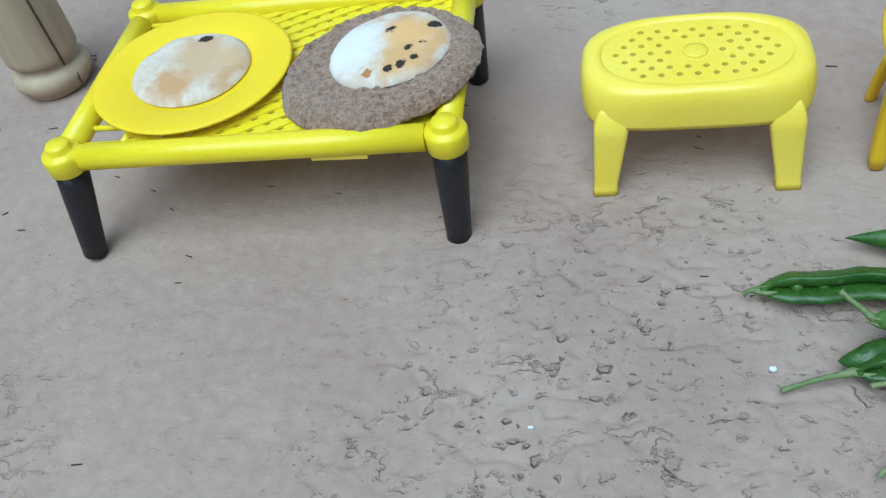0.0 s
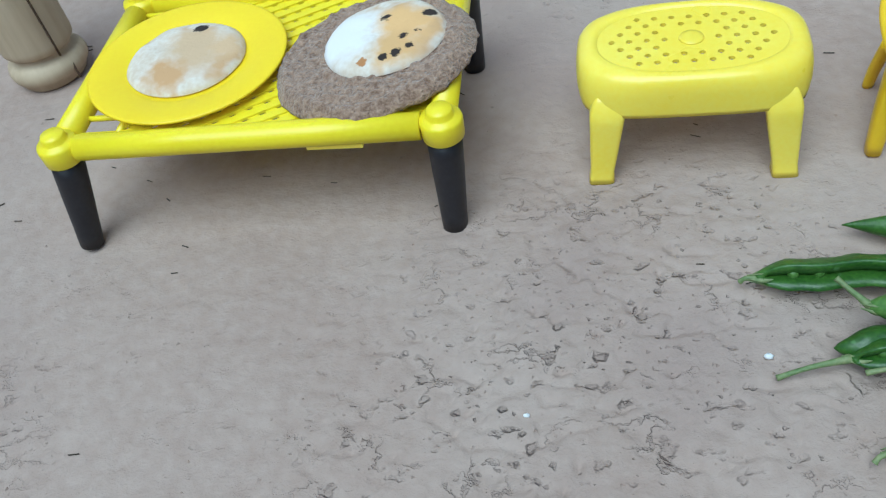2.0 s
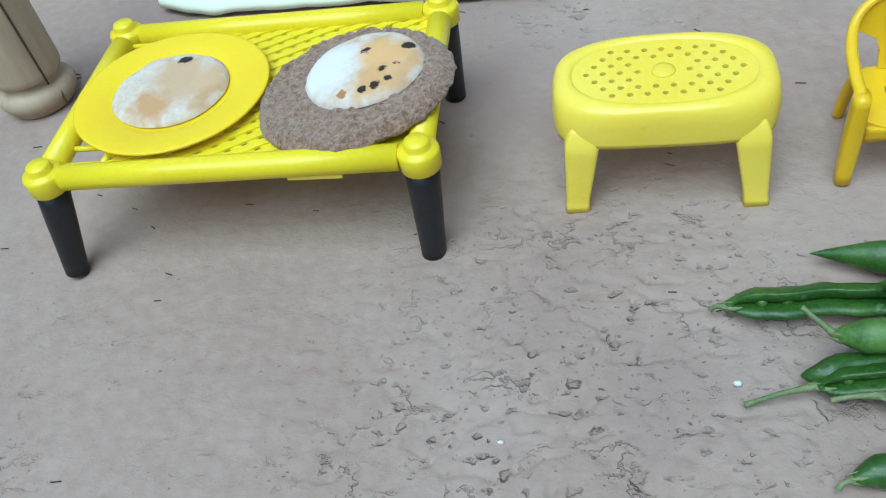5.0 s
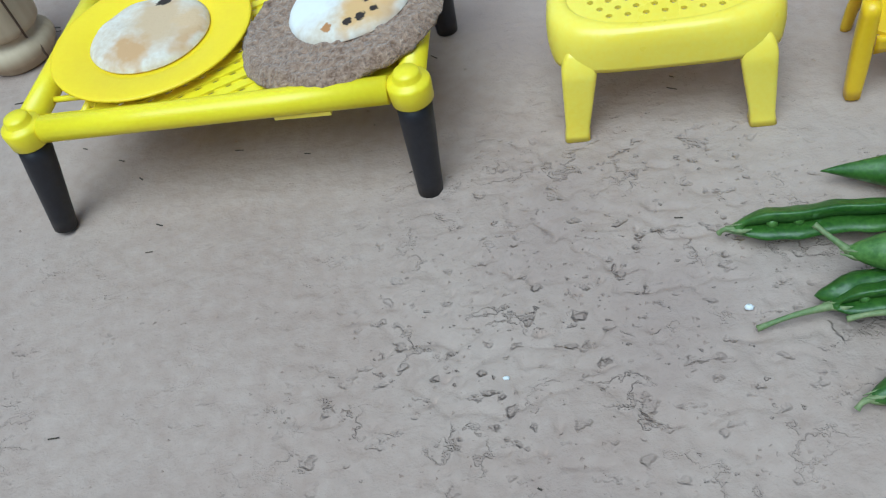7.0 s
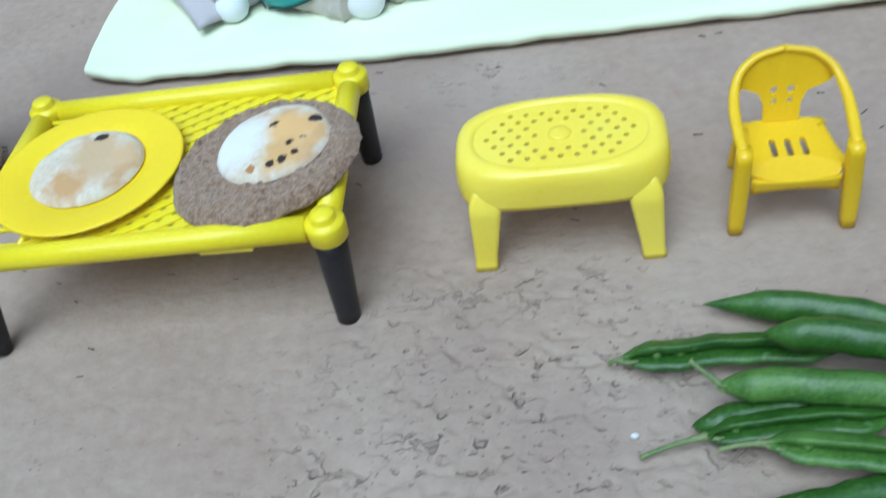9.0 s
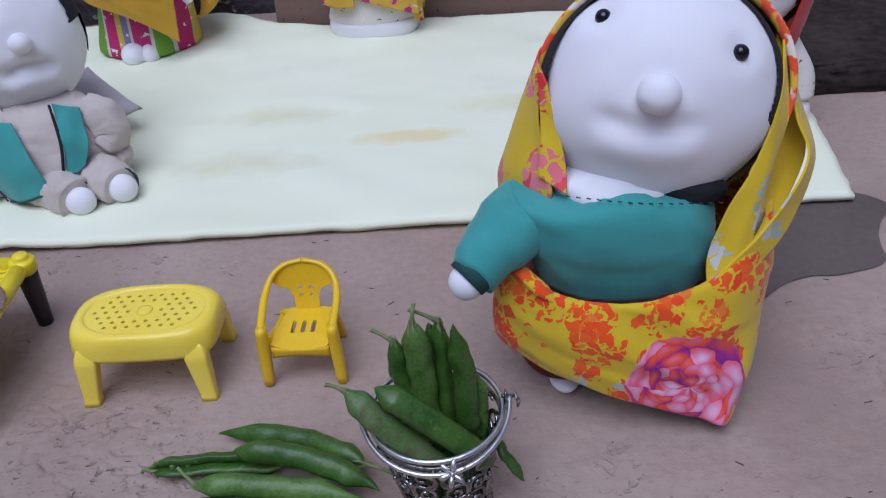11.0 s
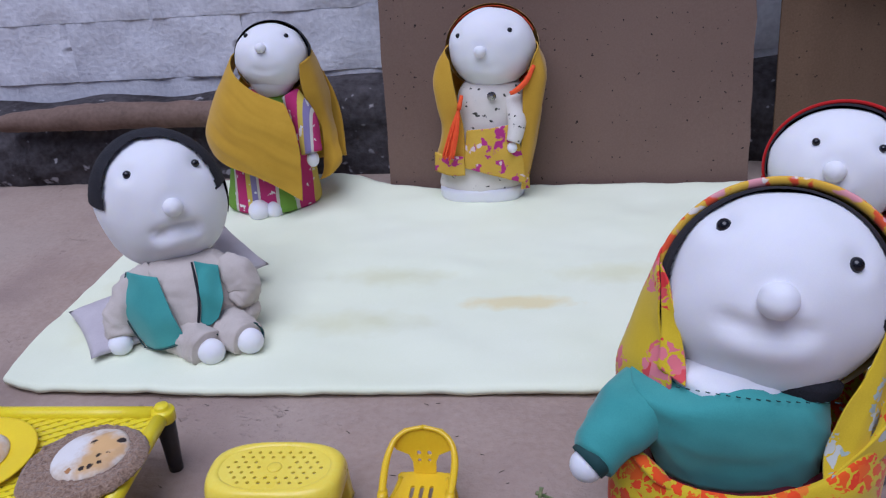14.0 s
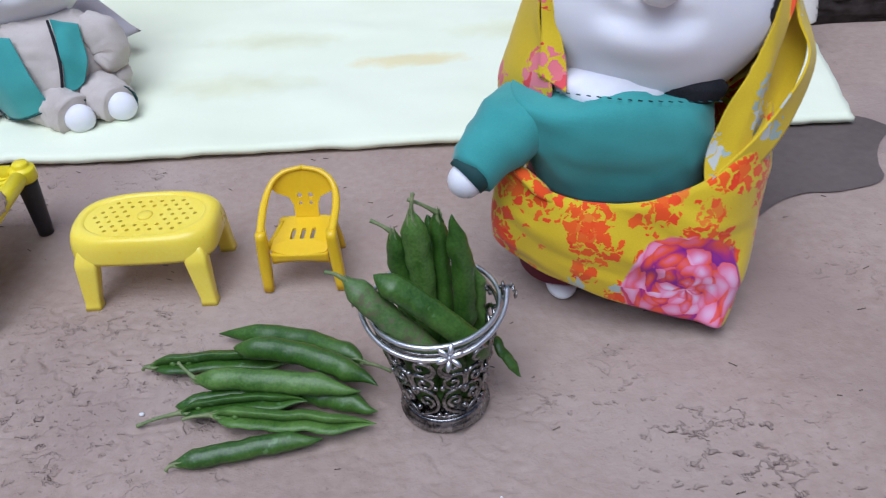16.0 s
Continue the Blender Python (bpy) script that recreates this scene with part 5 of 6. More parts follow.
def peony(m, at, r):
    """A printed many-petalled flower on a cloth, petals laid in rings round its heart."""
    n, l = m.node_tree.nodes, m.node_tree.links
    b = n["Principled BSDF"]
    old = b.inputs["Base Color"].links[0].from_socket

    def math_node(op, a, c=None, d=None):
        k = n.new("ShaderNodeMath")
        k.operation = op
        for i, v in enumerate((a, c, d)):
            if v is None:
                continue
            if isinstance(v, (int, float)):
                k.inputs[i].default_value = v
            else:
                l.new(v, k.inputs[i])
        return k.outputs[0]
    co = n.new("ShaderNodeTexCoord")
    no = n.new("ShaderNodeTexNoise")
    no.inputs["Scale"].default_value = 1.7 / r
    l.new(co.outputs["Object"], no.inputs["Vector"])
    ad = n.new("ShaderNodeVectorMath")
    ad.operation = "MULTIPLY_ADD"
    ad.inputs[1].default_value = (r * 0.40,) * 3
    l.new(no.outputs["Color"], ad.inputs[0])
    l.new(co.outputs["Object"], ad.inputs[2])
    sh = n.new("ShaderNodeVectorMath")
    sh.operation = "SUBTRACT"
    sh.inputs[1].default_value = [a + r * 0.20 for a in at]
    l.new(ad.outputs[0], sh.inputs[0])
    sp = n.new("ShaderNodeSeparateXYZ")
    l.new(sh.outputs[0], sp.inputs[0])
    ang = math_node("ARCTAN2", sp.outputs["Z"], sp.outputs["X"])
    rad = math_node("MULTIPLY", math_node("SQRT", math_node("ADD", math_node("MULTIPLY", sp.outputs["X"], sp.outputs["X"]), math_node("MULTIPLY", sp.outputs["Z"], sp.outputs["Z"]))), 1.0 / r)
    cb = n.new("ShaderNodeCombineXYZ")
    l.new(math_node("MULTIPLY_ADD", ang, 1.9, math_node("MULTIPLY", rad, 1.1)), cb.inputs["X"])
    l.new(math_node("MULTIPLY", rad, 5.0), cb.inputs["Y"])
    vo = n.new("ShaderNodeTexVoronoi")
    vo.inputs["Scale"].default_value = 1.0
    l.new(cb.outputs[0], vo.inputs["Vector"])
    tone = math_node("MULTIPLY_ADD", vo.outputs["Distance"], 0.55, math_node("MULTIPLY", vo.outputs["Color"], 0.55))
    ramp = n.new("ShaderNodeValToRGB")
    e = ramp.color_ramp.elements
    e[0].position, e[0].color = 0.18, (0.80, 0.62, 0.78, 1)
    e[1].position, e[1].color = 0.92, (0.22, 0.02, 0.26, 1)
    for pos, col in ((0.36, (0.80, 0.36, 0.55)), (0.52, (0.76, 0.16, 0.28)), (0.66, (0.80, 0.09, 0.03)), (0.80, (0.42, 0.03, 0.20))):
        e.new(pos).color = (*col, 1)
    l.new(tone, ramp.inputs[0])
    rg = n.new("ShaderNodeMapRange")
    rg.inputs["From Min"].default_value, rg.inputs["From Max"].default_value = 1.02, 0.98
    l.new(rad, rg.inputs["Value"])
    mix = n.new("ShaderNodeMixRGB")
    l.new(rg.outputs[0], mix.inputs["Fac"])
    l.new(old, mix.inputs["Color1"])
    l.new(ramp.outputs[0], mix.inputs["Color2"])
    # the flower lies on the lap alone
    sy = n.new("ShaderNodeSeparateXYZ")
    l.new(co.outputs["Object"], sy.inputs[0])
    front = math_node("LESS_THAN", sy.outputs["Y"], at[1] + r * 0.7)
    l.new(math_node("MULTIPLY", rg.outputs[0], front), mix.inputs["Fac"])
    l.new(mix.outputs[0], b.inputs["Base Color"])


m_plum = surf("plum_cotton", (0.10, 0.012, 0.03), (0.22, 0.02, 0.04), 0.85, scale=60, fine=1500, bump=0.2)
m_thread = surf("dark_thread", (0.01, 0.05, 0.05), (0.02, 0.07, 0.07), 0.8)


def doll_floral():
    """Large seated woman doll in a yellow floral wrap."""
    base = V(0.375, 0.375, 0.0)
    bm = bmesh.new()
    SK, BD, HR, TL, PR, BR, PL, TH, VE, VR = range(10)
    c, r = V(0.389, 0.393, 0.160), V(0.0580, 0.047, 0.056)
    head_with_face(bm, c, r, [(0.3582, 0.3845, 0.2063), (0.4192, 0.3638, 0.1928)], (0.3798, 0.3501, 0.1809), [(0.3586, 0.3534, 0.1674), (0.3730, 0.3480, 0.1642), (0.3918, 0.3463, 0.1657)], 0.0100, 0.0040, SK, BD, 0.06)
    n = V(-0.18, -0.84, 0.50).normalized()
    ball(bm, c + V(0.0, 0.002, 0.0), r * 1.03, mi=HR, nu=170, nv=120, keep=lambda d: d.dot(n) < 0.40 + 0.12 * max(0.0, -d.x) and d.z > -0.22)
    ball(bm, c + V(0.002, 0.004, 0.001), r * 1.085, mi=VE, nu=64, nv=40, keep=lambda d: d.dot(n) < 0.08 and d.z > -0.75)
    ball(bm, c + V(0.002, 0.004, 0.001), r * 1.07, mi=VE, nu=64, nv=40, keep=lambda d: d.dot(n) < 0.06 and d.z > -0.75)
    tube(bm, hood_ring(c + V(0.002, 0.003, 0.0), r, n, 0.09, 1.08, -20, 192, 40), [0.0010, 0.0024, 0.0030, 0.0030, 0.0028, 0.0024, 0.0010], 8, mi=BR, flat=0.7, n=90)
    # neck, braid
    ball(bm, (0.366, 0.373, 0.121), (0.033, 0.024, 0.016), mi=SK, lump=0.15)
    ball(bm, (0.399, 0.364, 0.1245), (0.021, 0.012, 0.010), pose(0, 0, 0, 0, 8, 0), mi=HR, lump=0.1)
    # blouse and sleeve
    rows = []
    for z, w, d, ox, oy in ((0.127, 0.030, 0.018, -0.003, 0.004), (0.1275, 0.040, 0.027, -0.005, 0.0), (0.124, 0.0485, 0.0345, -0.008, -0.001), (0.112, 0.0510, 0.0365, -0.0075, -0.003), (0.098, 0.0510, 0.0370, -0.006, -0.003), (0.086, 0.0490, 0.0360, -0.005, -0.001), (0.066, 0.044, 0.032, -0.002, 0.0)):
        ring = []
        for k in range(56):
            a = 2 * math.pi * k / 56
            ca, sa = math.cos(a), math.sin(a)
            p = V(0.373 + ox + w * math.copysign(abs(ca) ** 0.62, ca), 0.381 + oy + d * math.copysign(abs(sa) ** 0.72, sa), z - (ca * w) * 0.14)
            p += 0.0016 * noise.noise_vector(p * 42)
            ring.append(p)
        rows.append(ring)
    fine = []
    for i in range(25):
        fine.append([cr([rw[k] for rw in rows], i / 24) for k in range(56)])
    vs = quad_grid(bm, fine, TL, True)
    cap(bm, vs[0], TL, True)
    cap(bm, vs[-1], TL)
    sl = [V(0.338, 0.386, 0.1100), V(0.320, 0.371, 0.1090), V(0.305, 0.353, 0.103), V(0.2915, 0.338, 0.0950)]
    tube(bm, sl, [0.0120, 0.0185, 0.0190, 0.0150, 0.0118], 20, mi=TL, n=24)
    tube(bm, [V(0.2945, 0.3405, 0.0970), V(0.2890, 0.3372, 0.0932)], [0.0112, 0.0108], 18, mi=TH, n=2)
    ball(bm, (0.2892, 0.3365, 0.0925), (0.0092, 0.0090, 0.0092), mi=SK, nu=20, nv=14)
    for k in range(17):
        t = k / 16
        p = V(0.334 + 0.078 * t, 0.3505 - 0.004 * math.sin(t * 3.1), 0.1315 - 0.0095 * t)
        tube(bm, [p, p + V(0.0021, -0.0003, -0.0004)], 0.00035, 5, mi=TH, n=1)
    crease(bm, TL, 0.0032, 34)
    crease(bm, TL, 0.0011, 85)
    for v in bm.verts:
        if v.link_faces and v.link_faces[0].material_index == TL and v.co.x < 0.362 and v.co.z > 0.121 + 0.5 * max(0.0, v.co.x - 0.345):
            top_z = 0.121 + 0.5 * max(0.0, v.co.x - 0.345)
            v.co.z = top_z + 0.2 * (v.co.z - top_z)
    # inner skirt and foot
    rows = []
    for z, w, d in ((0.070, 0.046, 0.034), (0.055, 0.052, 0.038), (0.03, 0.055, 0.038), (0.014, 0.056, 0.038), (0.010, 0.050, 0.032)):
        rows.append([V(0.372 + w * math.copysign(abs(math.cos(a)) ** 0.6, math.cos(a)), 0.383 + d * math.copysign(abs(math.sin(a)) ** 0.6, math.sin(a)), z + 0.003 * noise.noise(V(a * 2, z * 40, 0))) for a in (2 * math.pi * k / 40 for k in range(40))])
    vs = quad_grid(bm, rows, PL, True)
    cap(bm, vs[-1], PL)
    ball(bm, (0.340, 0.360, 0.0052), (0.0090, 0.014, 0.0056), mi=SK, nu=20, nv=12)
    ball(bm, (0.372, 0.360, 0.0052), (0.0090, 0.014, 0.0056), mi=SK, nu=20, nv=12)
    # wrap over the lap
    top = [(0.318, 0.384, 0.088), (0.312, 0.358, 0.092), (0.325, 0.343, 0.083), (0.350, 0.3345, 0.0765), (0.382, 0.3320, 0.0795), (0.410, 0.3360, 0.0890), (0.434, 0.352, 0.1040), (0.444, 0.385, 0.108), (0.430, 0.425, 0.105)]
    lip = [(0.316, 0.384, 0.090), (0.309, 0.357, 0.090), (0.323, 0.339, 0.079), (0.350, 0.3300, 0.0725), (0.383, 0.3275, 0.0755), (0.412, 0.3315, 0.0855), (0.438, 0.350, 0.1010), (0.448, 0.386, 0.104), (0.431, 0.429, 0.100)]
    mid = [(0.308, 0.386, 0.060), (0.303, 0.355, 0.062), (0.320, 0.3350, 0.056), (0.350, 0.3245, 0.049), (0.384, 0.3205, 0.048), (0.413, 0.3230, 0.051), (0.438, 0.344, 0.056), (0.451, 0.388, 0.056), (0.433, 0.435, 0.055)]
    low = [(0.308, 0.388, 0.040), (0.302, 0.356, 0.043), (0.321, 0.3390, 0.035), (0.349, 0.3270, 0.026), (0.378, 0.3205, 0.0175), (0.404, 0.3160, 0.0115), (0.4225, 0.3165, 0.0085), (0.445, 0.385, 0.006), (0.432, 0.435, 0.004)]
    loft(bm, [top, lip, mid, low], PR, 90, 44, 0.0011, 0.0013, 42)
    tube(bm, [(0.3100, 0.356, 0.091), (0.318, 0.345, 0.089), (0.326, 0.339, 0.083), (0.334, 0.336, 0.0765)], [0.0018, 0.004, 0.0045, 0.0015], 10, mi=PR, flat=0.6)
    # veil hanging at both sides and behind
    loft(bm, [[(0.350, 0.432, 0.185), (0.3320, 0.408, 0.180), (0.3290, 0.387, 0.172)], [(0.336, 0.436, 0.155), (0.3210, 0.404, 0.154), (0.3290, 0.376, 0.148)], [(0.324, 0.435, 0.120), (0.309, 0.396, 0.120), (0.3330, 0.360, 0.128)], [(0.322, 0.435, 0.095), (0.309, 0.398, 0.098), (0.3300, 0.365, 0.108)]], VR, 20, 26, 0.001, 0.0012, 50)
    loft(bm, [[(0.3290, 0.386, 0.184), (0.3320, 0.380, 0.176)], [(0.3290, 0.374, 0.152), (0.3400, 0.366, 0.142)], [(0.3270, 0.366, 0.133), (0.3400, 0.356, 0.1275)]], VR, 12, 18, 0.0012, 0.0012, 60)
    loft(bm, [[(0.4465, 0.392, 0.185), (0.4420, 0.374, 0.166), (0.4330, 0.360, 0.142)], [(0.4480, 0.376, 0.150), (0.4360, 0.359, 0.136), (0.4170, 0.3475, 0.122)], [(0.4330, 0.354, 0.118), (0.4230, 0.345, 0.108), (0.4070, 0.3400, 0.0990)], [(0.4290, 0.345, 0.098), (0.4190, 0.338, 0.093), (0.4060, 0.3345, 0.086)]], VE, 24, 26, 0.001, 0.0014, 55)
    loft(bm, [[(0.4475, 0.410, 0.190), (0.4475, 0.396, 0.178)], [(0.4600, 0.398, 0.152), (0.4530, 0.380, 0.152)], [(0.4650, 0.376, 0.128), (0.4560, 0.362, 0.134)], [(0.4460, 0.352, 0.100), (0.4340, 0.345, 0.109)], [(0.4200, 0.336, 0.078), (0.4080, 0.3325, 0.088)]], VE, 12, 30, 0.0011, 0.0012, 55)
    loft(bm, [[(0.345, 0.425, 0.185), (0.365, 0.440, 0.190), (0.405, 0.442, 0.190), (0.440, 0.420, 0.185)], [(0.324, 0.430, 0.12), (0.360, 0.455, 0.12), (0.41, 0.458, 0.12), (0.457, 0.415, 0.13)], [(0.322, 0.430, 0.06), (0.360, 0.460, 0.06), (0.41, 0.462, 0.06), (0.448, 0.420, 0.08)], [(0.330, 0.425, 0.012), (0.360, 0.455, 0.012), (0.41, 0.457, 0.012), (0.440, 0.420, 0.012)]], VE, 36, 30, 0.001, 0.002, 35)
    loft(bm, [[(0.4475, 0.410, 0.190), (0.4460, 0.398, 0.180), (0.4400, 0.384, 0.160)], [(0.4600, 0.402, 0.150), (0.4520, 0.392, 0.145), (0.4400, 0.376, 0.138)], [(0.4630, 0.384, 0.126), (0.4520, 0.380, 0.120), (0.4380, 0.366, 0.114)], [(0.4440, 0.362, 0.098), (0.4380, 0.360, 0.094), (0.4300, 0.352, 0.092)]], VE, 14, 24, 0.001, 0.0015, 55)
    drape(bm, PR, 0.0030, (0.35, 0, 0.94), (0.94, 0, -0.35), 0.098)
    peony(m_print, (0.398 - base.x, 0.322 - base.y, 0.031), 0.031)
    return finish_doll(bm, base, [m_white, m_bead, m_hair, m_teal, m_print, m_print_red, m_plum, m_thread, m_veil, m_veil_red], "large white cloth doll in teal blouse and yellow floral veil")


doll_floral()


def doll_boy():
    base = V(-0.06, 0.63, 0.006)
    bm = bmesh.new()
    SK, BD, HR, BG, TL, TH = range(6)
    c, r = V(-0.069, 0.655, 0.116), V(0.057, 0.050, 0.061)
    head_with_face(bm, c, r, [(-0.0757, 0.6182, 0.1566), (-0.0258, 0.6467, 0.1545)], (-0.0395, 0.6133, 0.1277), [(-0.0530, 0.6083, 0.1055), (-0.0396, 0.6125, 0.1085), (-0.0276, 0.6217, 0.1065)], 0.0085, 0.0036, SK, BD, 0.11)
    n = V(0.373, -0.852, 0.366).normalized()
    ball(bm, c + V(-0.002, 0.002, 0.001), r * 1.055, mi=HR, nu=150, nv=100, keep=lambda d: d.dot(n) + 0.04 * noise.noise(d * 14) < 0.58 + 0.14 * max(0.0, -d.x) and (d.z > (0.16 if d.x < -0.3 else 0.18) if d.y < 0.3 else d.z > -0.35))
    # tunic
    rows = []
    for z, w, d, cx, cy in ((0.076, 0.020, 0.018, -0.045, 0.628), (0.070, 0.036, 0.026, -0.043, 0.622), (0.055, 0.040, 0.030, -0.041, 0.615), (0.035, 0.040, 0.032, -0.037, 0.608), (0.016, 0.040, 0.034, -0.035, 0.603), (0.009, 0.036, 0.032, -0.034, 0.603)):
        rows.append([V(cx + w * math.cos(a), cy + d * math.sin(a), z) + 0.002 * noise.noise_vector(V(w * math.cos(a), d * math.sin(a), z) * 45) for a in (2 * math.pi * k / 40 for k in range(40))])
    fine = [[cr([rw[k] for rw in rows], i / 40) for k in range(40)] for i in range(41)]
    vs = quad_grid(bm, fine, BG, True)
    cap(bm, vs[0], BG, True)
    cap(bm, vs[-1], BG)
    # arms
    tube(bm, [(-0.070, 0.618, 0.064), (-0.090, 0.604, 0.050), (-0.099, 0.592, 0.030), (-0.097, 0.584, 0.020)], [0.013, 0.0155, 0.0150, 0.0125, 0.011], 28, mi=BG, n=36)
    ball(bm, (-0.0965, 0.579, 0.0165), (0.0105, 0.0105, 0.0095), mi=SK, nu=18, nv=12)
    tube(bm, [(-0.012, 0.622, 0.066), (0.004, 0.618, 0.060), (0.008, 0.612, 0.048), (0.002, 0.604, 0.042)], [0.012, 0.014, 0.0135, 0.011, 0.007], 28, mi=BG, n=36)
    tube(bm, [(0.002, 0.622, 0.040), (0.010, 0.612, 0.030), (0.006, 0.604, 0.026)], [0.009, 0.009, 0.005], 22, mi=BG, n=24)
    # legs with turned-up cuffs, white feet
    tube(bm, [(-0.050, 0.598, 0.019), (-0.032, 0.582, 0.020), (-0.014, 0.569, 0.017)], [0.017, 0.019, 0.0180, 0.0155], 32, mi=BG, n=40)
    tube(bm, [(-0.022, 0.604, 0.021), (-0.002, 0.593, 0.022), (0.016, 0.581, 0.019)], [0.016, 0.018, 0.0170, 0.0145], 32, mi=BG, n=40)
    for p in ((-0.0105, 0.5655, 0.0170), (0.0190, 0.5785, 0.0190)):
        ball(bm, p, (0.0118, 0.0105, 0.0112), mi=SK, nu=20, nv=14)
        q = Vector(p) + V(-0.0035, 0.0045, 0.0)
        ring = [q + 0.0140 * (math.cos(a) * V(0.78, 0.62, 0) + math.sin(a) * V(0, 0, 1)) for a in (2 * math.pi * k / 16 for k in range(17))]
        tube(bm, ring, 0.0012, 6, mi=TH, n=32)
    ball(bm, (-0.003, 0.590, 0.034), (0.009, 0.004, 0.003), pose(0, 0, 0, 0, 0, 30), mi=HR, nu=12, nv=8)
    crease(bm, BG, 0.0042, 46)
    crease(bm, BG, 0.0022, 110)
    # waistcoat: two teal fronts with dark stitched edges
    loft(bm, [[(-0.088, 0.604, 0.073), (-0.072, 0.594, 0.075), (-0.056, 0.591, 0.074)], [(-0.090, 0.588, 0.045), (-0.066, 0.575, 0.047), (-0.040, 0.572, 0.048)], [(-0.075, 0.581, 0.012), (-0.054, 0.569, 0.018), (-0.031, 0.568, 0.026)]], TL, 18, 20, 0.0012, 0.0012, 60)
    loft(bm, [[(-0.026, 0.602, 0.083), (-0.018, 0.604, 0.080), (-0.010, 0.610, 0.074)], [(-0.019, 0.586, 0.058), (-0.011, 0.586, 0.056), (-0.002, 0.592, 0.055)], [(-0.021, 0.578, 0.036), (-0.013, 0.579, 0.034), (-0.006, 0.583, 0.039)]], TL, 14, 20, 0.0012, 0.0026, 75)
    tube(bm, [(-0.027, 0.600, 0.083), (-0.020, 0.584, 0.058), (-0.022, 0.576, 0.036)], [0.0010, 0.0013, 0.0010], 6, mi=HR, n=20)
    tube(bm, [(-0.089, 0.603, 0.073), (-0.091, 0.587, 0.045), (-0.076, 0.580, 0.012)], 0.0007, 6, mi=TH, n=16)
    tube(bm, [(-0.075, 0.5805, 0.0115), (-0.054, 0.5680, 0.0175), (-0.031, 0.5670, 0.0255)], 0.0006, 6, mi=TH, n=12)
    return finish_doll(bm, base, [m_white, m_bead, m_hair, m_beige, m_teal, m_thread], "white cloth boy doll in beige clothes and teal waistcoat")


doll_boy()


def cushion(at, w, d, h, label):
    """A flat stuffed cushion with pinched corners and a seam."""
    bm = bmesh.new()
    n = 22
    for s in (1, -1):
        rows = []
        for i in range(n + 1):
            u = 2 * i / n - 1
            row = []
            for j in range(n + 1):
                v = 2 * j / n - 1
                e = max(0.0, (1 - u * u) * (1 - v * v)) ** 0.45
                k = 1 - 0.06 * (1 - u * u) * abs(v) ** 3
                k2 = 1 - 0.06 * (1 - v * v) * abs(u) ** 3
                row.append(V(u * w / 2 * k2, v * d / 2 * k, s * h / 2 * e + 0.0015 * noise.noise(V(u * 3, v * 3, s + w * 99)) * e))
            rows.append(row if s > 0 else row[::-1])
        quad_grid(bm, rows)
    bmesh.ops.remove_doubles(bm, verts=bm.verts[:], dist=0.00005)
    ob = part("cushion", bm, m_lilac, at=at)
    return tagged(ob, label, "cushion", "cushions by the boy doll")


cushion(pose(-0.100, 0.628, 0.0185, 3, -2, 38), 0.108, 0.092, 0.022, "grey-lilac stuffed cloth cushion lying flat under a sitting doll")
cushion(pose(-0.052, 0.692, 0.041, 18, 0, 52), 0.080, 0.078, 0.022, "grey-lilac stuffed cloth cushion propped behind a sitting doll")


# striped dress print
def stripes(m):
    n, l = m.node_tree.nodes, m.node_tree.links
    b = n["Principled BSDF"]
    old = b.inputs["Base Color"].links[0].from_socket
    co = n.new("ShaderNodeTexCoord")
    sp = n.new("ShaderNodeSeparateXYZ")
    l.new(co.outputs["Object"], sp.inputs[0])
    ma = n.new("ShaderNodeMath")
    ma.operation = "MULTIPLY_ADD"
    ma.inputs[1].default_value, ma.inputs[2].default_value = 14.0, 7.1
    l.new(sp.outputs["X"], ma.inputs[0])
    fr = n.new("ShaderNodeMath")
    fr.operation = "FRACT"
    l.new(ma.outputs[0], fr.inputs[0])
    ramp = n.new("ShaderNodeValToRGB")
    ramp.color_ramp.interpolation = "CONSTANT"
    e = ramp.color_ramp.elements
    e[0].position, e[0].color = 0.0, (0.62, 0.04, 0.22, 1)
    e[1].position, e[1].color = 0.26, (0.78, 0.76, 0.72, 1)
    for pos, col in ((0.31, (0.20, 0.42, 0.04)), (0.54, (0.78, 0.76, 0.72)), (0.59, (0.60, 0.03, 0.20)), (0.78, (0.80, 0.62, 0.10)), (0.86, (0.30, 0.26, 0.52)), (0.96, (0.78, 0.76, 0.72))):
        k = e.new(pos)
        k.color = (*col, 1)
    l.new(fr.outputs[0], ramp.inputs[0])
    mix = n.new("ShaderNodeMixRGB")
    mix.blend_type, mix.inputs["Fac"].default_value = "MULTIPLY", 1.0
    l.new(old, mix.inputs["Color1"])
    l.new(ramp.outputs[0], mix.inputs["Color2"])
    l.new(mix.outputs[0], b.inputs["Base Color"])
    overlay(m, "noise", 110, 0.66, 0.68, (0.75, 0.74, 0.70))


stripes(m_stripe)


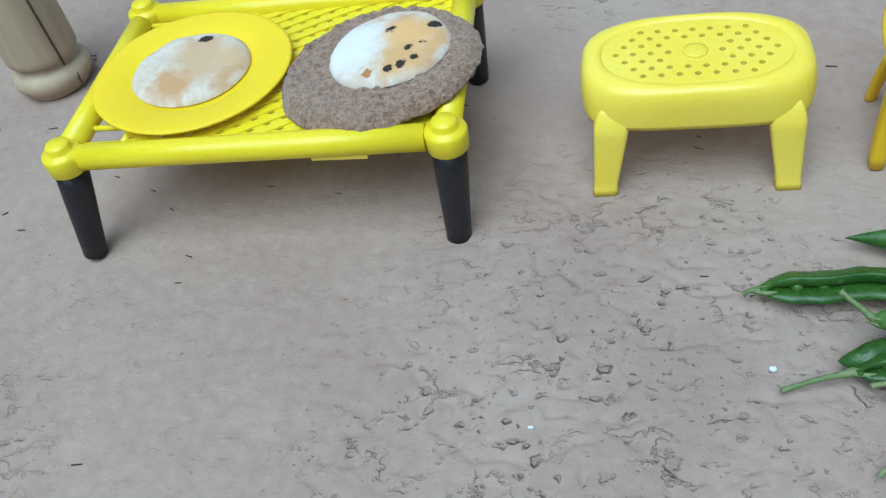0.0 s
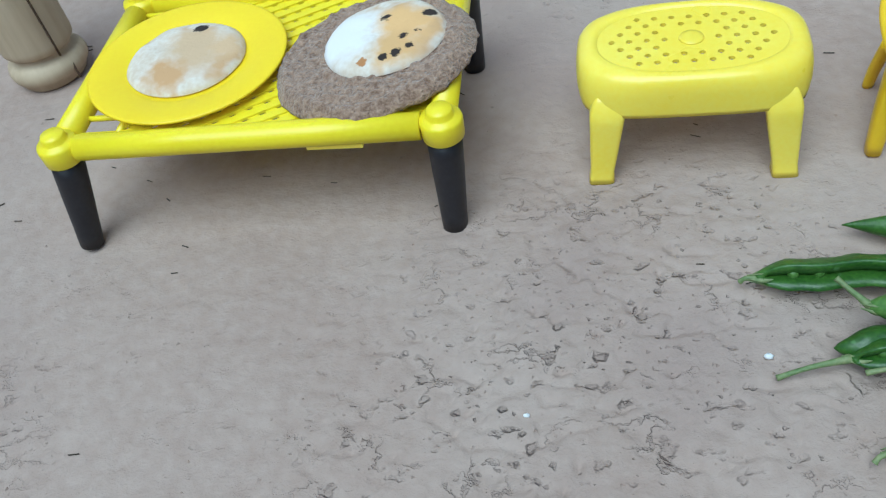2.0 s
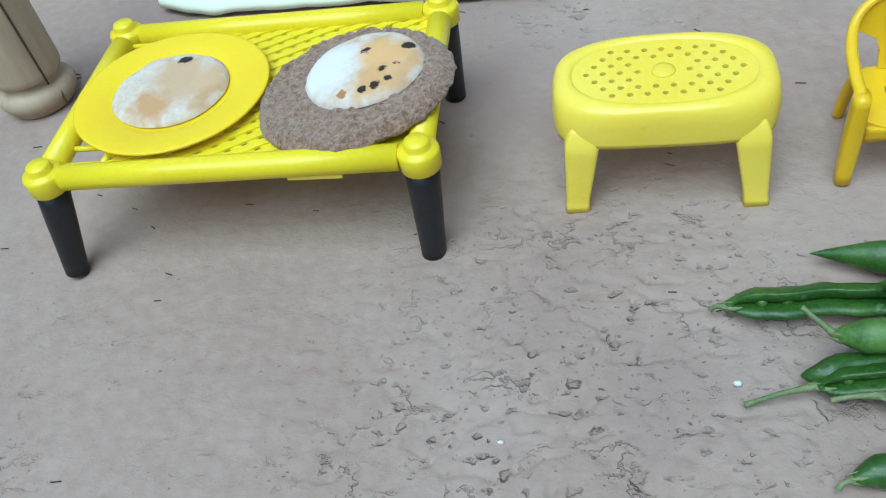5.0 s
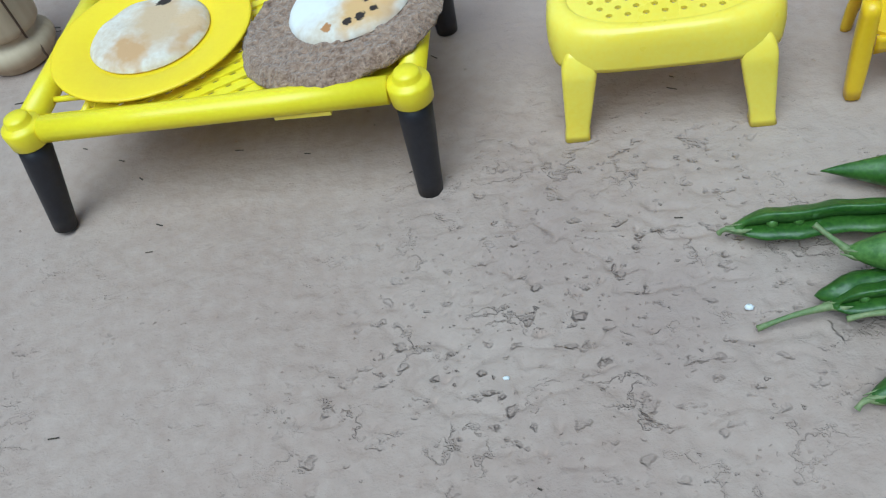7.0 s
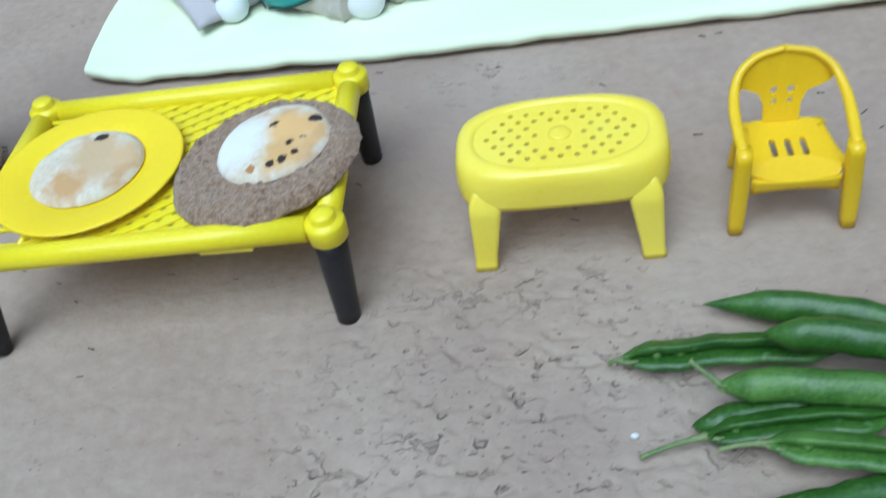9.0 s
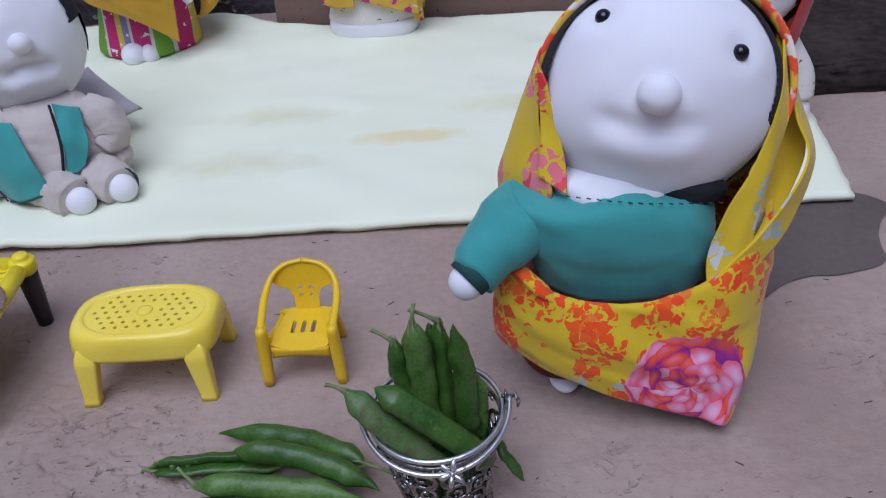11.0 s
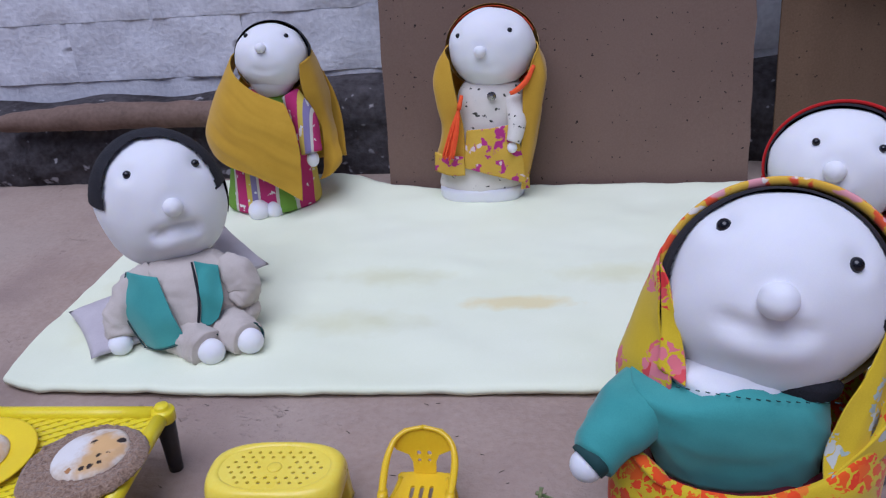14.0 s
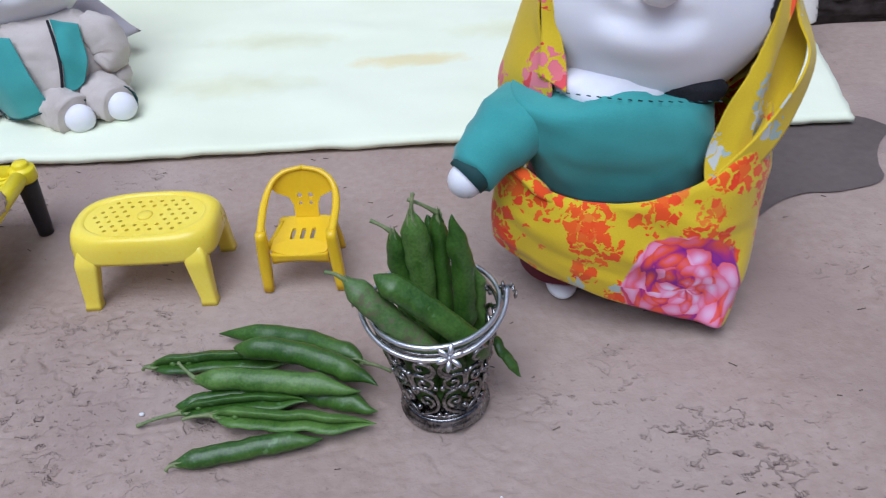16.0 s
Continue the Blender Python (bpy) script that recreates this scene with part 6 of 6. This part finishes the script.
def doll_shawl():
    base = V(-0.05, 0.90, 0.006)
    bm = bmesh.new()
    SK, BD, HR, MU, ST = range(5)
    c, r = V(-0.030, 0.905, 0.181), V(0.040, 0.036, 0.036)
    head_with_face(bm, c, r, [(-0.0519, 0.8931, 0.2086), (-0.0056, 0.8921, 0.2064)], (-0.0302, 0.8731, 0.1976), [(-0.040, 0.871, 0.176), (-0.028, 0.869, 0.173), (-0.014, 0.872, 0.176)], 0.0058, 0.0026, SK, BD, 0.02)
    ball(bm, (-0.032, 0.902, 0.160), (0.026, 0.024, 0.024), mi=SK)
    n = V(0.10, -0.85, 0.25).normalized()
    ball(bm, c + V(0.001, 0.002, 0.001), r * 1.05, mi=HR, nu=48, nv=32, keep=lambda d: d.dot(n) < 0.22 and d.z > -0.4)
    ball(bm, c + V(0.0, 0.006, -0.003), r * 1.09, mi=MU, nu=48, nv=32, keep=lambda d: d.dot(n) < -0.02)
    # dress
    rows = []
    for z, w, d in ((0.150, 0.020, 0.016), (0.125, 0.040, 0.026), (0.08, 0.048, 0.034), (0.04, 0.052, 0.040), (0.014, 0.056, 0.044), (0.010, 0.050, 0.038)):
        rows.append([V(-0.050 + 0.10 * (z - 0.05) + w * math.cos(a), 0.908 + d * math.sin(a) * (1 + 0.06 * math.sin(5 * a)), z) for a in (2 * math.pi * k / 48 for k in range(48))])
    fine = [[cr([rw[k] for rw in rows], i / 22) for k in range(48)] for i in range(23)]
    vs = quad_grid(bm, fine, ST, True)
    cap(bm, vs[0], ST, True)
    cap(bm, vs[-1], ST)
    tube(bm, [(-0.012, 0.892, 0.142), (0.003, 0.884, 0.115), (0.006, 0.876, 0.092), (0.009, 0.872, 0.080)], [0.011, 0.014, 0.0135, 0.012], 14, mi=ST, n=14)
    ball(bm, (0.0095, 0.871, 0.073), (0.007, 0.007, 0.009), mi=SK, nu=14, nv=10)
    ball(bm, (-0.0600, 0.866, 0.0150), (0.013, 0.014, 0.0125), mi=SK, nu=18, nv=12)
    ball(bm, (-0.0430, 0.870, 0.0140), (0.010, 0.012, 0.0110), mi=SK, nu=18, nv=12)
    # mustard shawl crossing the front, its end trailing
    loft(bm, [[(-0.066, 0.935, 0.186), (-0.0745, 0.902, 0.184), (-0.067, 0.877, 0.172), (-0.045, 0.867, 0.154), (-0.012, 0.868, 0.138)],
              [(-0.095, 0.935, 0.150), (-0.097, 0.890, 0.145), (-0.078, 0.862, 0.138), (-0.042, 0.852, 0.125), (-0.002, 0.858, 0.112)],
              [(-0.110, 0.930, 0.110), (-0.113, 0.885, 0.107), (-0.088, 0.856, 0.100), (-0.046, 0.847, 0.088), (0.001, 0.853, 0.082)],
              [(-0.110, 0.930, 0.092), (-0.110, 0.885, 0.088), (-0.086, 0.855, 0.076), (-0.045, 0.847, 0.060), (-0.004, 0.853, 0.030)]], MU, 70, 64, 0.001, 0.0018, 24)
    loft(bm, [[(0.006, 0.886, 0.176), (0.0125, 0.905, 0.180), (0.008, 0.932, 0.182)], [(0.004, 0.888, 0.145), (0.018, 0.902, 0.142), (0.020, 0.932, 0.140)], [(0.014, 0.905, 0.100), (0.022, 0.915, 0.095), (0.022, 0.935, 0.095)], [(0.014, 0.896, 0.056), (0.026, 0.893, 0.062), (0.034, 0.905, 0.068)], [(0.008, 0.892, 0.040), (0.022, 0.891, 0.046), (0.033, 0.905, 0.056)]], MU, 18, 34, 0.001, 0.002, 40)
    loft(bm, [[(-0.064, 0.932, 0.180), (-0.03, 0.938, 0.190), (0.004, 0.932, 0.182)], [(-0.10, 0.945, 0.12), (-0.04, 0.962, 0.12), (0.026, 0.945, 0.12)], [(-0.115, 0.94, 0.05), (-0.05, 0.962, 0.04), (0.030, 0.945, 0.05)]], MU, 24, 20, 0.001, 0.002, 30)
    drape(bm, MU, 0.0016, (0.55, 0, 0.83), (0.83, 0, -0.55), 0.168)
    drape(bm, ST, 0.004, (1, 0, 0.1), (0, 0, 1), 0.13)
    return finish_doll(bm, base, [m_white, m_bead, m_hair, m_mustard, m_stripe], "white cloth doll in mustard shawl and striped dress against the wall")


doll_shawl()


def doll_tassel():
    base = V(0.195, 0.91, 0.006)
    bm = bmesh.new()
    SK, BD, OR, MU, IV, MP, SI = range(7)
    c, r = V(0.211, 0.922, 0.174), V(0.047, 0.036, 0.043)
    head_with_face(bm, c, r, [(0.1755, 0.9050, 0.1935), (0.2326, 0.8976, 0.1986)], (0.2008, 0.8871, 0.1791), [(0.194, 0.889, 0.164), (0.206, 0.887, 0.161), (0.219, 0.888, 0.163)], 0.0066, 0.0027, SK, BD, 0.02)
    n = V(0.04, -0.95, 0.2).normalized()
    ball(bm, c + V(0, 0.002, 0.0), r * 1.045, mi=OR, nu=48, nv=32, keep=lambda d: d.dot(n) < 0.22 and (d.z > 0.35 or (d.x > 0.4 and d.z < -0.25)))
    ball(bm, c + V(0, 0.004, 0.0), r * 1.09, mi=MU, nu=48, nv=32, keep=lambda d: d.dot(n) < 0.16 and d.z > -0.8)
    # ivory body, floral skirt, plain white hem
    rows = []
    for z, w, d, ox in ((0.140, 0.030, 0.018, 0.209), (0.128, 0.036, 0.024, 0.207), (0.10, 0.038, 0.027, 0.204), (0.07, 0.042, 0.030, 0.200), (0.03, 0.049, 0.033, 0.194), (0.022, 0.049, 0.033, 0.193)):
        rows.append([V(ox + w * math.cos(a), 0.918 + d * math.sin(a), z) + 0.0012 * noise.noise_vector(V(math.cos(a), math.sin(a), z * 30) * 2) for a in (2 * math.pi * k / 40 for k in range(40))])
    fine = [[cr([rw[k] for rw in rows], i / 22) for k in range(40)] for i in range(23)]
    vs = quad_grid(bm, fine, IV, True)
    cap(bm, vs[0], IV, True)
    cap(bm, vs[-1], IV)
    rows = [[V(0.1925 + (w * math.copysign(abs(math.cos(a)) ** 0.6, math.cos(a))), 0.915 + 0.030 * math.sin(a), z) for a in (2 * math.pi * k / 40 for k in range(40))] for z, w in ((0.023, 0.046), (0.019, 0.0485), (0.012, 0.0485), (0.0055, 0.046))]
    vs = quad_grid(bm, rows, SK, True)
    cap(bm, vs[0], SK, True)
    cap(bm, vs[-1], SK)
    loft(bm, [[(0.181, 0.886, 0.094), (0.205, 0.884, 0.096), (0.232, 0.890, 0.098)], [(0.178, 0.884, 0.070), (0.206, 0.880, 0.068), (0.240, 0.888, 0.068)], [(0.176, 0.883, 0.052), (0.206, 0.879, 0.044), (0.243, 0.887, 0.030)]], MP, 26, 22, 0.001, 0.0015, 60)
    tube(bm, [(0.231, 0.905, 0.124), (0.236, 0.893, 0.104), (0.234, 0.886, 0.088), (0.231, 0.883, 0.080)], [0.010, 0.0105, 0.009, 0.0075], 12, mi=IV, n=12)
    ball(bm, (0.230, 0.882, 0.074), (0.0055, 0.0055, 0.006), mi=SK, nu=12, nv=8)
    # veil sides
    loft(bm, [[(0.166, 0.932, 0.180), (0.1605, 0.910, 0.178), (0.166, 0.898, 0.168)], [(0.150, 0.935, 0.15), (0.148, 0.900, 0.145), (0.172, 0.888, 0.132)], [(0.152, 0.935, 0.09), (0.153, 0.898, 0.088), (0.178, 0.886, 0.090)], [(0.143, 0.930, 0.055), (0.144, 0.893, 0.050), (0.177, 0.882, 0.047)]], MU, 20, 30, 0.001, 0.0015, 45)
    loft(bm, [[(0.144, 0.894, 0.068), (0.160, 0.884, 0.066), (0.177, 0.882, 0.066)], [(0.142, 0.893, 0.046), (0.160, 0.882, 0.044), (0.177, 0.880, 0.044)]], MP, 12, 8, 0.001, 0.001, 60)
    loft(bm, [[(0.256, 0.932, 0.180), (0.2610, 0.910, 0.178), (0.256, 0.898, 0.166)], [(0.268, 0.935, 0.15), (0.266, 0.902, 0.145), (0.244, 0.892, 0.136)], [(0.262, 0.935, 0.10), (0.258, 0.898, 0.100), (0.242, 0.888, 0.096)], [(0.248, 0.935, 0.035), (0.245, 0.898, 0.032), (0.236, 0.889, 0.030)]], MU, 20, 30, 0.001, 0.0015, 45)
    loft(bm, [[(0.246, 0.896, 0.062), (0.240, 0.888, 0.060)], [(0.247, 0.898, 0.020), (0.238, 0.889, 0.022)]], MP, 6, 8, 0.001, 0.001, 60)
    loft(bm, [[(0.168, 0.935, 0.180), (0.21, 0.950, 0.185), (0.254, 0.935, 0.180)], [(0.150, 0.942, 0.10), (0.21, 0.955, 0.10), (0.262, 0.942, 0.10)], [(0.148, 0.936, 0.02), (0.20, 0.945, 0.02), (0.246, 0.936, 0.02)]], MU, 24, 20, 0.001, 0.001, 30)
    # orange tassel of separate strands, silver button
    rng = random.Random(8)
    for k in range(16):
        o = V(rng.uniform(-0.007, 0.006), rng.uniform(-0.003, 0.003), rng.uniform(-0.004, 0.002))
        tube(bm, [(0.1745, 0.884, 0.120), V(0.168, 0.879, 0.095) + o * 0.7, V(0.160, 0.877, 0.068) + o], [0.0013, 0.0014, 0.0010], 6, mi=OR, n=8)
    tube(bm, [(0.178, 0.888, 0.133), (0.1745, 0.883, 0.119)], [0.002, 0.0026], 8, mi=OR, n=3)
    tube(bm, [(0.256, 0.896, 0.160), (0.248, 0.890, 0.146), (0.238, 0.887, 0.137), (0.230, 0.887, 0.133)], [0.002, 0.003, 0.003, 0.002], 8, mi=OR)
    bb = Matrix.Translation((0.2100, 0.8905, 0.1300)) @ pose(0, 0, 0, 85, 0, 0)
    nb = bmesh.new()
    lathe(nb, [(0.0001, 0), (0.0045, 0), (0.0050, 0.0006), (0.0044, 0.0014), (0.0028, 0.0009), (0.0015, 0.0016), (0.0001, 0.0018)], 20, mi=SI)
    bmesh.ops.transform(nb, matrix=bb, verts=nb.verts[:])
    tmp = bpy.data.meshes.new("button")
    nb.to_mesh(tmp)
    nb.free()
    bm.from_mesh(tmp)
    bpy.data.meshes.remove(tmp)
    return finish_doll(bm, base, [m_white, m_bead, m_orange, m_mustard, m_ivory_print, m_mustard_print, m_silver], "white cloth doll in mustard veil with an orange tassel against cardboard")


doll_tassel()


def doll_red():
    base = V(0.505, 0.665, 0.006)
    bm = bmesh.new()
    SK, BD, HR, RD, IV = range(5)
    c, r = V(0.498, 0.655, 0.128), V(0.0535, 0.044, 0.047)
    head_with_face(bm, c, r, [(0.4715, 0.6306, 0.1595), (0.5197, 0.6235, 0.1548)], (0.4834, 0.6144, 0.1407), [(0.4736, 0.6167, 0.1180), (0.484, 0.613, 0.115), (0.4971, 0.6115, 0.1190)], 0.0085, 0.0031, SK, BD, 0.025)
    n = V(-0.28, -0.86, 0.30).normalized()
    ball(bm, c + V(0.001, 0.002, 0.001), r * 1.04, mi=HR, nu=56, nv=36, keep=lambda d: d.dot(n) < 0.31 and d.z > -0.35)
    ball(bm, c + V(0.003, 0.004, 0.0), r * 1.085, mi=RD, nu=56, nv=36, keep=lambda d: d.dot(n) < 0.08)
    tube(bm, hood_ring(c + V(0.003, 0.004, 0), r, n, 0.08, 1.08, -30, 210, 36), 0.0017, 8, mi=RD, n=60)
    loft(bm, [[(0.560, 0.660, 0.150), (0.552, 0.638, 0.135), (0.540, 0.622, 0.118)], [(0.564, 0.665, 0.110), (0.550, 0.635, 0.098), (0.526, 0.612, 0.086)], [(0.552, 0.665, 0.070), (0.540, 0.637, 0.062), (0.520, 0.615, 0.052)], [(0.546, 0.665, 0.050), (0.536, 0.640, 0.040), (0.520, 0.620, 0.030)]], RD, 22, 26, 0.001, 0.0015, 45)
    loft(bm, [[(0.449, 0.665, 0.120), (0.449, 0.642, 0.112), (0.465, 0.624, 0.098)], [(0.445, 0.668, 0.08), (0.450, 0.640, 0.075), (0.480, 0.620, 0.07)], [(0.450, 0.670, 0.02), (0.458, 0.645, 0.02), (0.485, 0.630, 0.02)]], RD, 18, 20, 0.001, 0.0015, 45)
    rows = []
    for z, w, d in ((0.095, 0.028, 0.022), (0.075, 0.042, 0.030), (0.04, 0.048, 0.036), (0.010, 0.050, 0.038), (0.007, 0.044, 0.032)):
        rows.append([V(0.505 + w * math.cos(a), 0.668 + d * math.sin(a), z) for a in (2 * math.pi * k / 36 for k in range(36))])
    vs = quad_grid(bm, rows, IV, True)
    cap(bm, vs[0], IV, True)
    cap(bm, vs[-1], IV)
    tube(bm, [(0.540, 0.655, 0.075), (0.553, 0.645, 0.050), (0.556, 0.640, 0.030)], [0.012, 0.013, 0.011], 14, mi=IV, n=10)
    ball(bm, (0.5565, 0.640, 0.020), (0.0095, 0.0095, 0.0115), mi=SK, nu=16, nv=12)
    loft(bm, [[(0.456, 0.682, 0.140), (0.50, 0.694, 0.148), (0.544, 0.682, 0.140)], [(0.45, 0.703, 0.09), (0.505, 0.716, 0.09), (0.562, 0.70, 0.09)], [(0.455, 0.703, 0.015), (0.505, 0.714, 0.015), (0.556, 0.70, 0.02)]], RD, 24, 18, 0.001, 0.0015, 30)
    return finish_doll(bm, base, [m_white, m_bead, m_hair, m_red, m_ivory_print], "white cloth doll in red veil with black hair")


doll_red()


# ---- crumbs and straw on the ground ----
def litter():
    rng = random.Random(21)
    bm = bmesh.new()
    for _ in range(520):
        x, y = rng.uniform(-0.25, 0.60), rng.uniform(0.14, 0.52)
        if rng.random() < 0.45:
            x, y = rng.gauss(0.06, 0.05), rng.gauss(0.28, 0.04)
        s = rng.uniform(0.0004, 0.0011)
        z = ground_height(x, y)
        vs = [bm.verts.new((x + s * dx * rng.uniform(0.6, 1.6), y + s * dy * rng.uniform(0.6, 1.3), z + dz * s * 0.9)) for dx, dy, dz in ((1, 0, 0), (-0.5, 0.8, 0), (-0.5, -0.8, 0), (0, 0, 0.9))]
        for q in ((0, 1, 3), (1, 2, 3), (2, 0, 3)):
            bm.faces.new([vs[i] for i in q])
    tagged(part("crumb", bm, m_mud), "small crumbs of dry mud strewn on the ground", "crumbs", kind="stuff")
    bm = bmesh.new()
    for _ in range(110):
        x, y = rng.uniform(-0.3, 0.62), rng.uniform(0.14, 0.53)
        z = ground_height(x, y) + 0.0004
        a, ln = rng.uniform(-0.7, 0.7), rng.uniform(0.0012, 0.005)
        d = V(math.cos(a), math.sin(a), 0) * ln
        tube(bm, [V(x, y, z), V(x, y, z) + d], 0.00028, 4, n=1)
    tagged(part("straw", bm, m_straw), "short dark bits of straw trodden into the mud", "straw", kind="stuff")
    bm = bmesh.new()
    for x, y, s in ((0.0405, 0.2500, 0.0011), (0.1180, 0.2740, 0.0016), (0.300, 0.218, 0.0008)):
        z = ground_height(x, y)
        ball(bm, (x, y, z + s * 0.3), (s, s * 0.7, s * 0.5), nu=8, nv=5, lump=0.5)
    tagged(part("chip", bm, m_chip), "tiny white chips lying on the ground", "chips", kind="stuff")


litter()
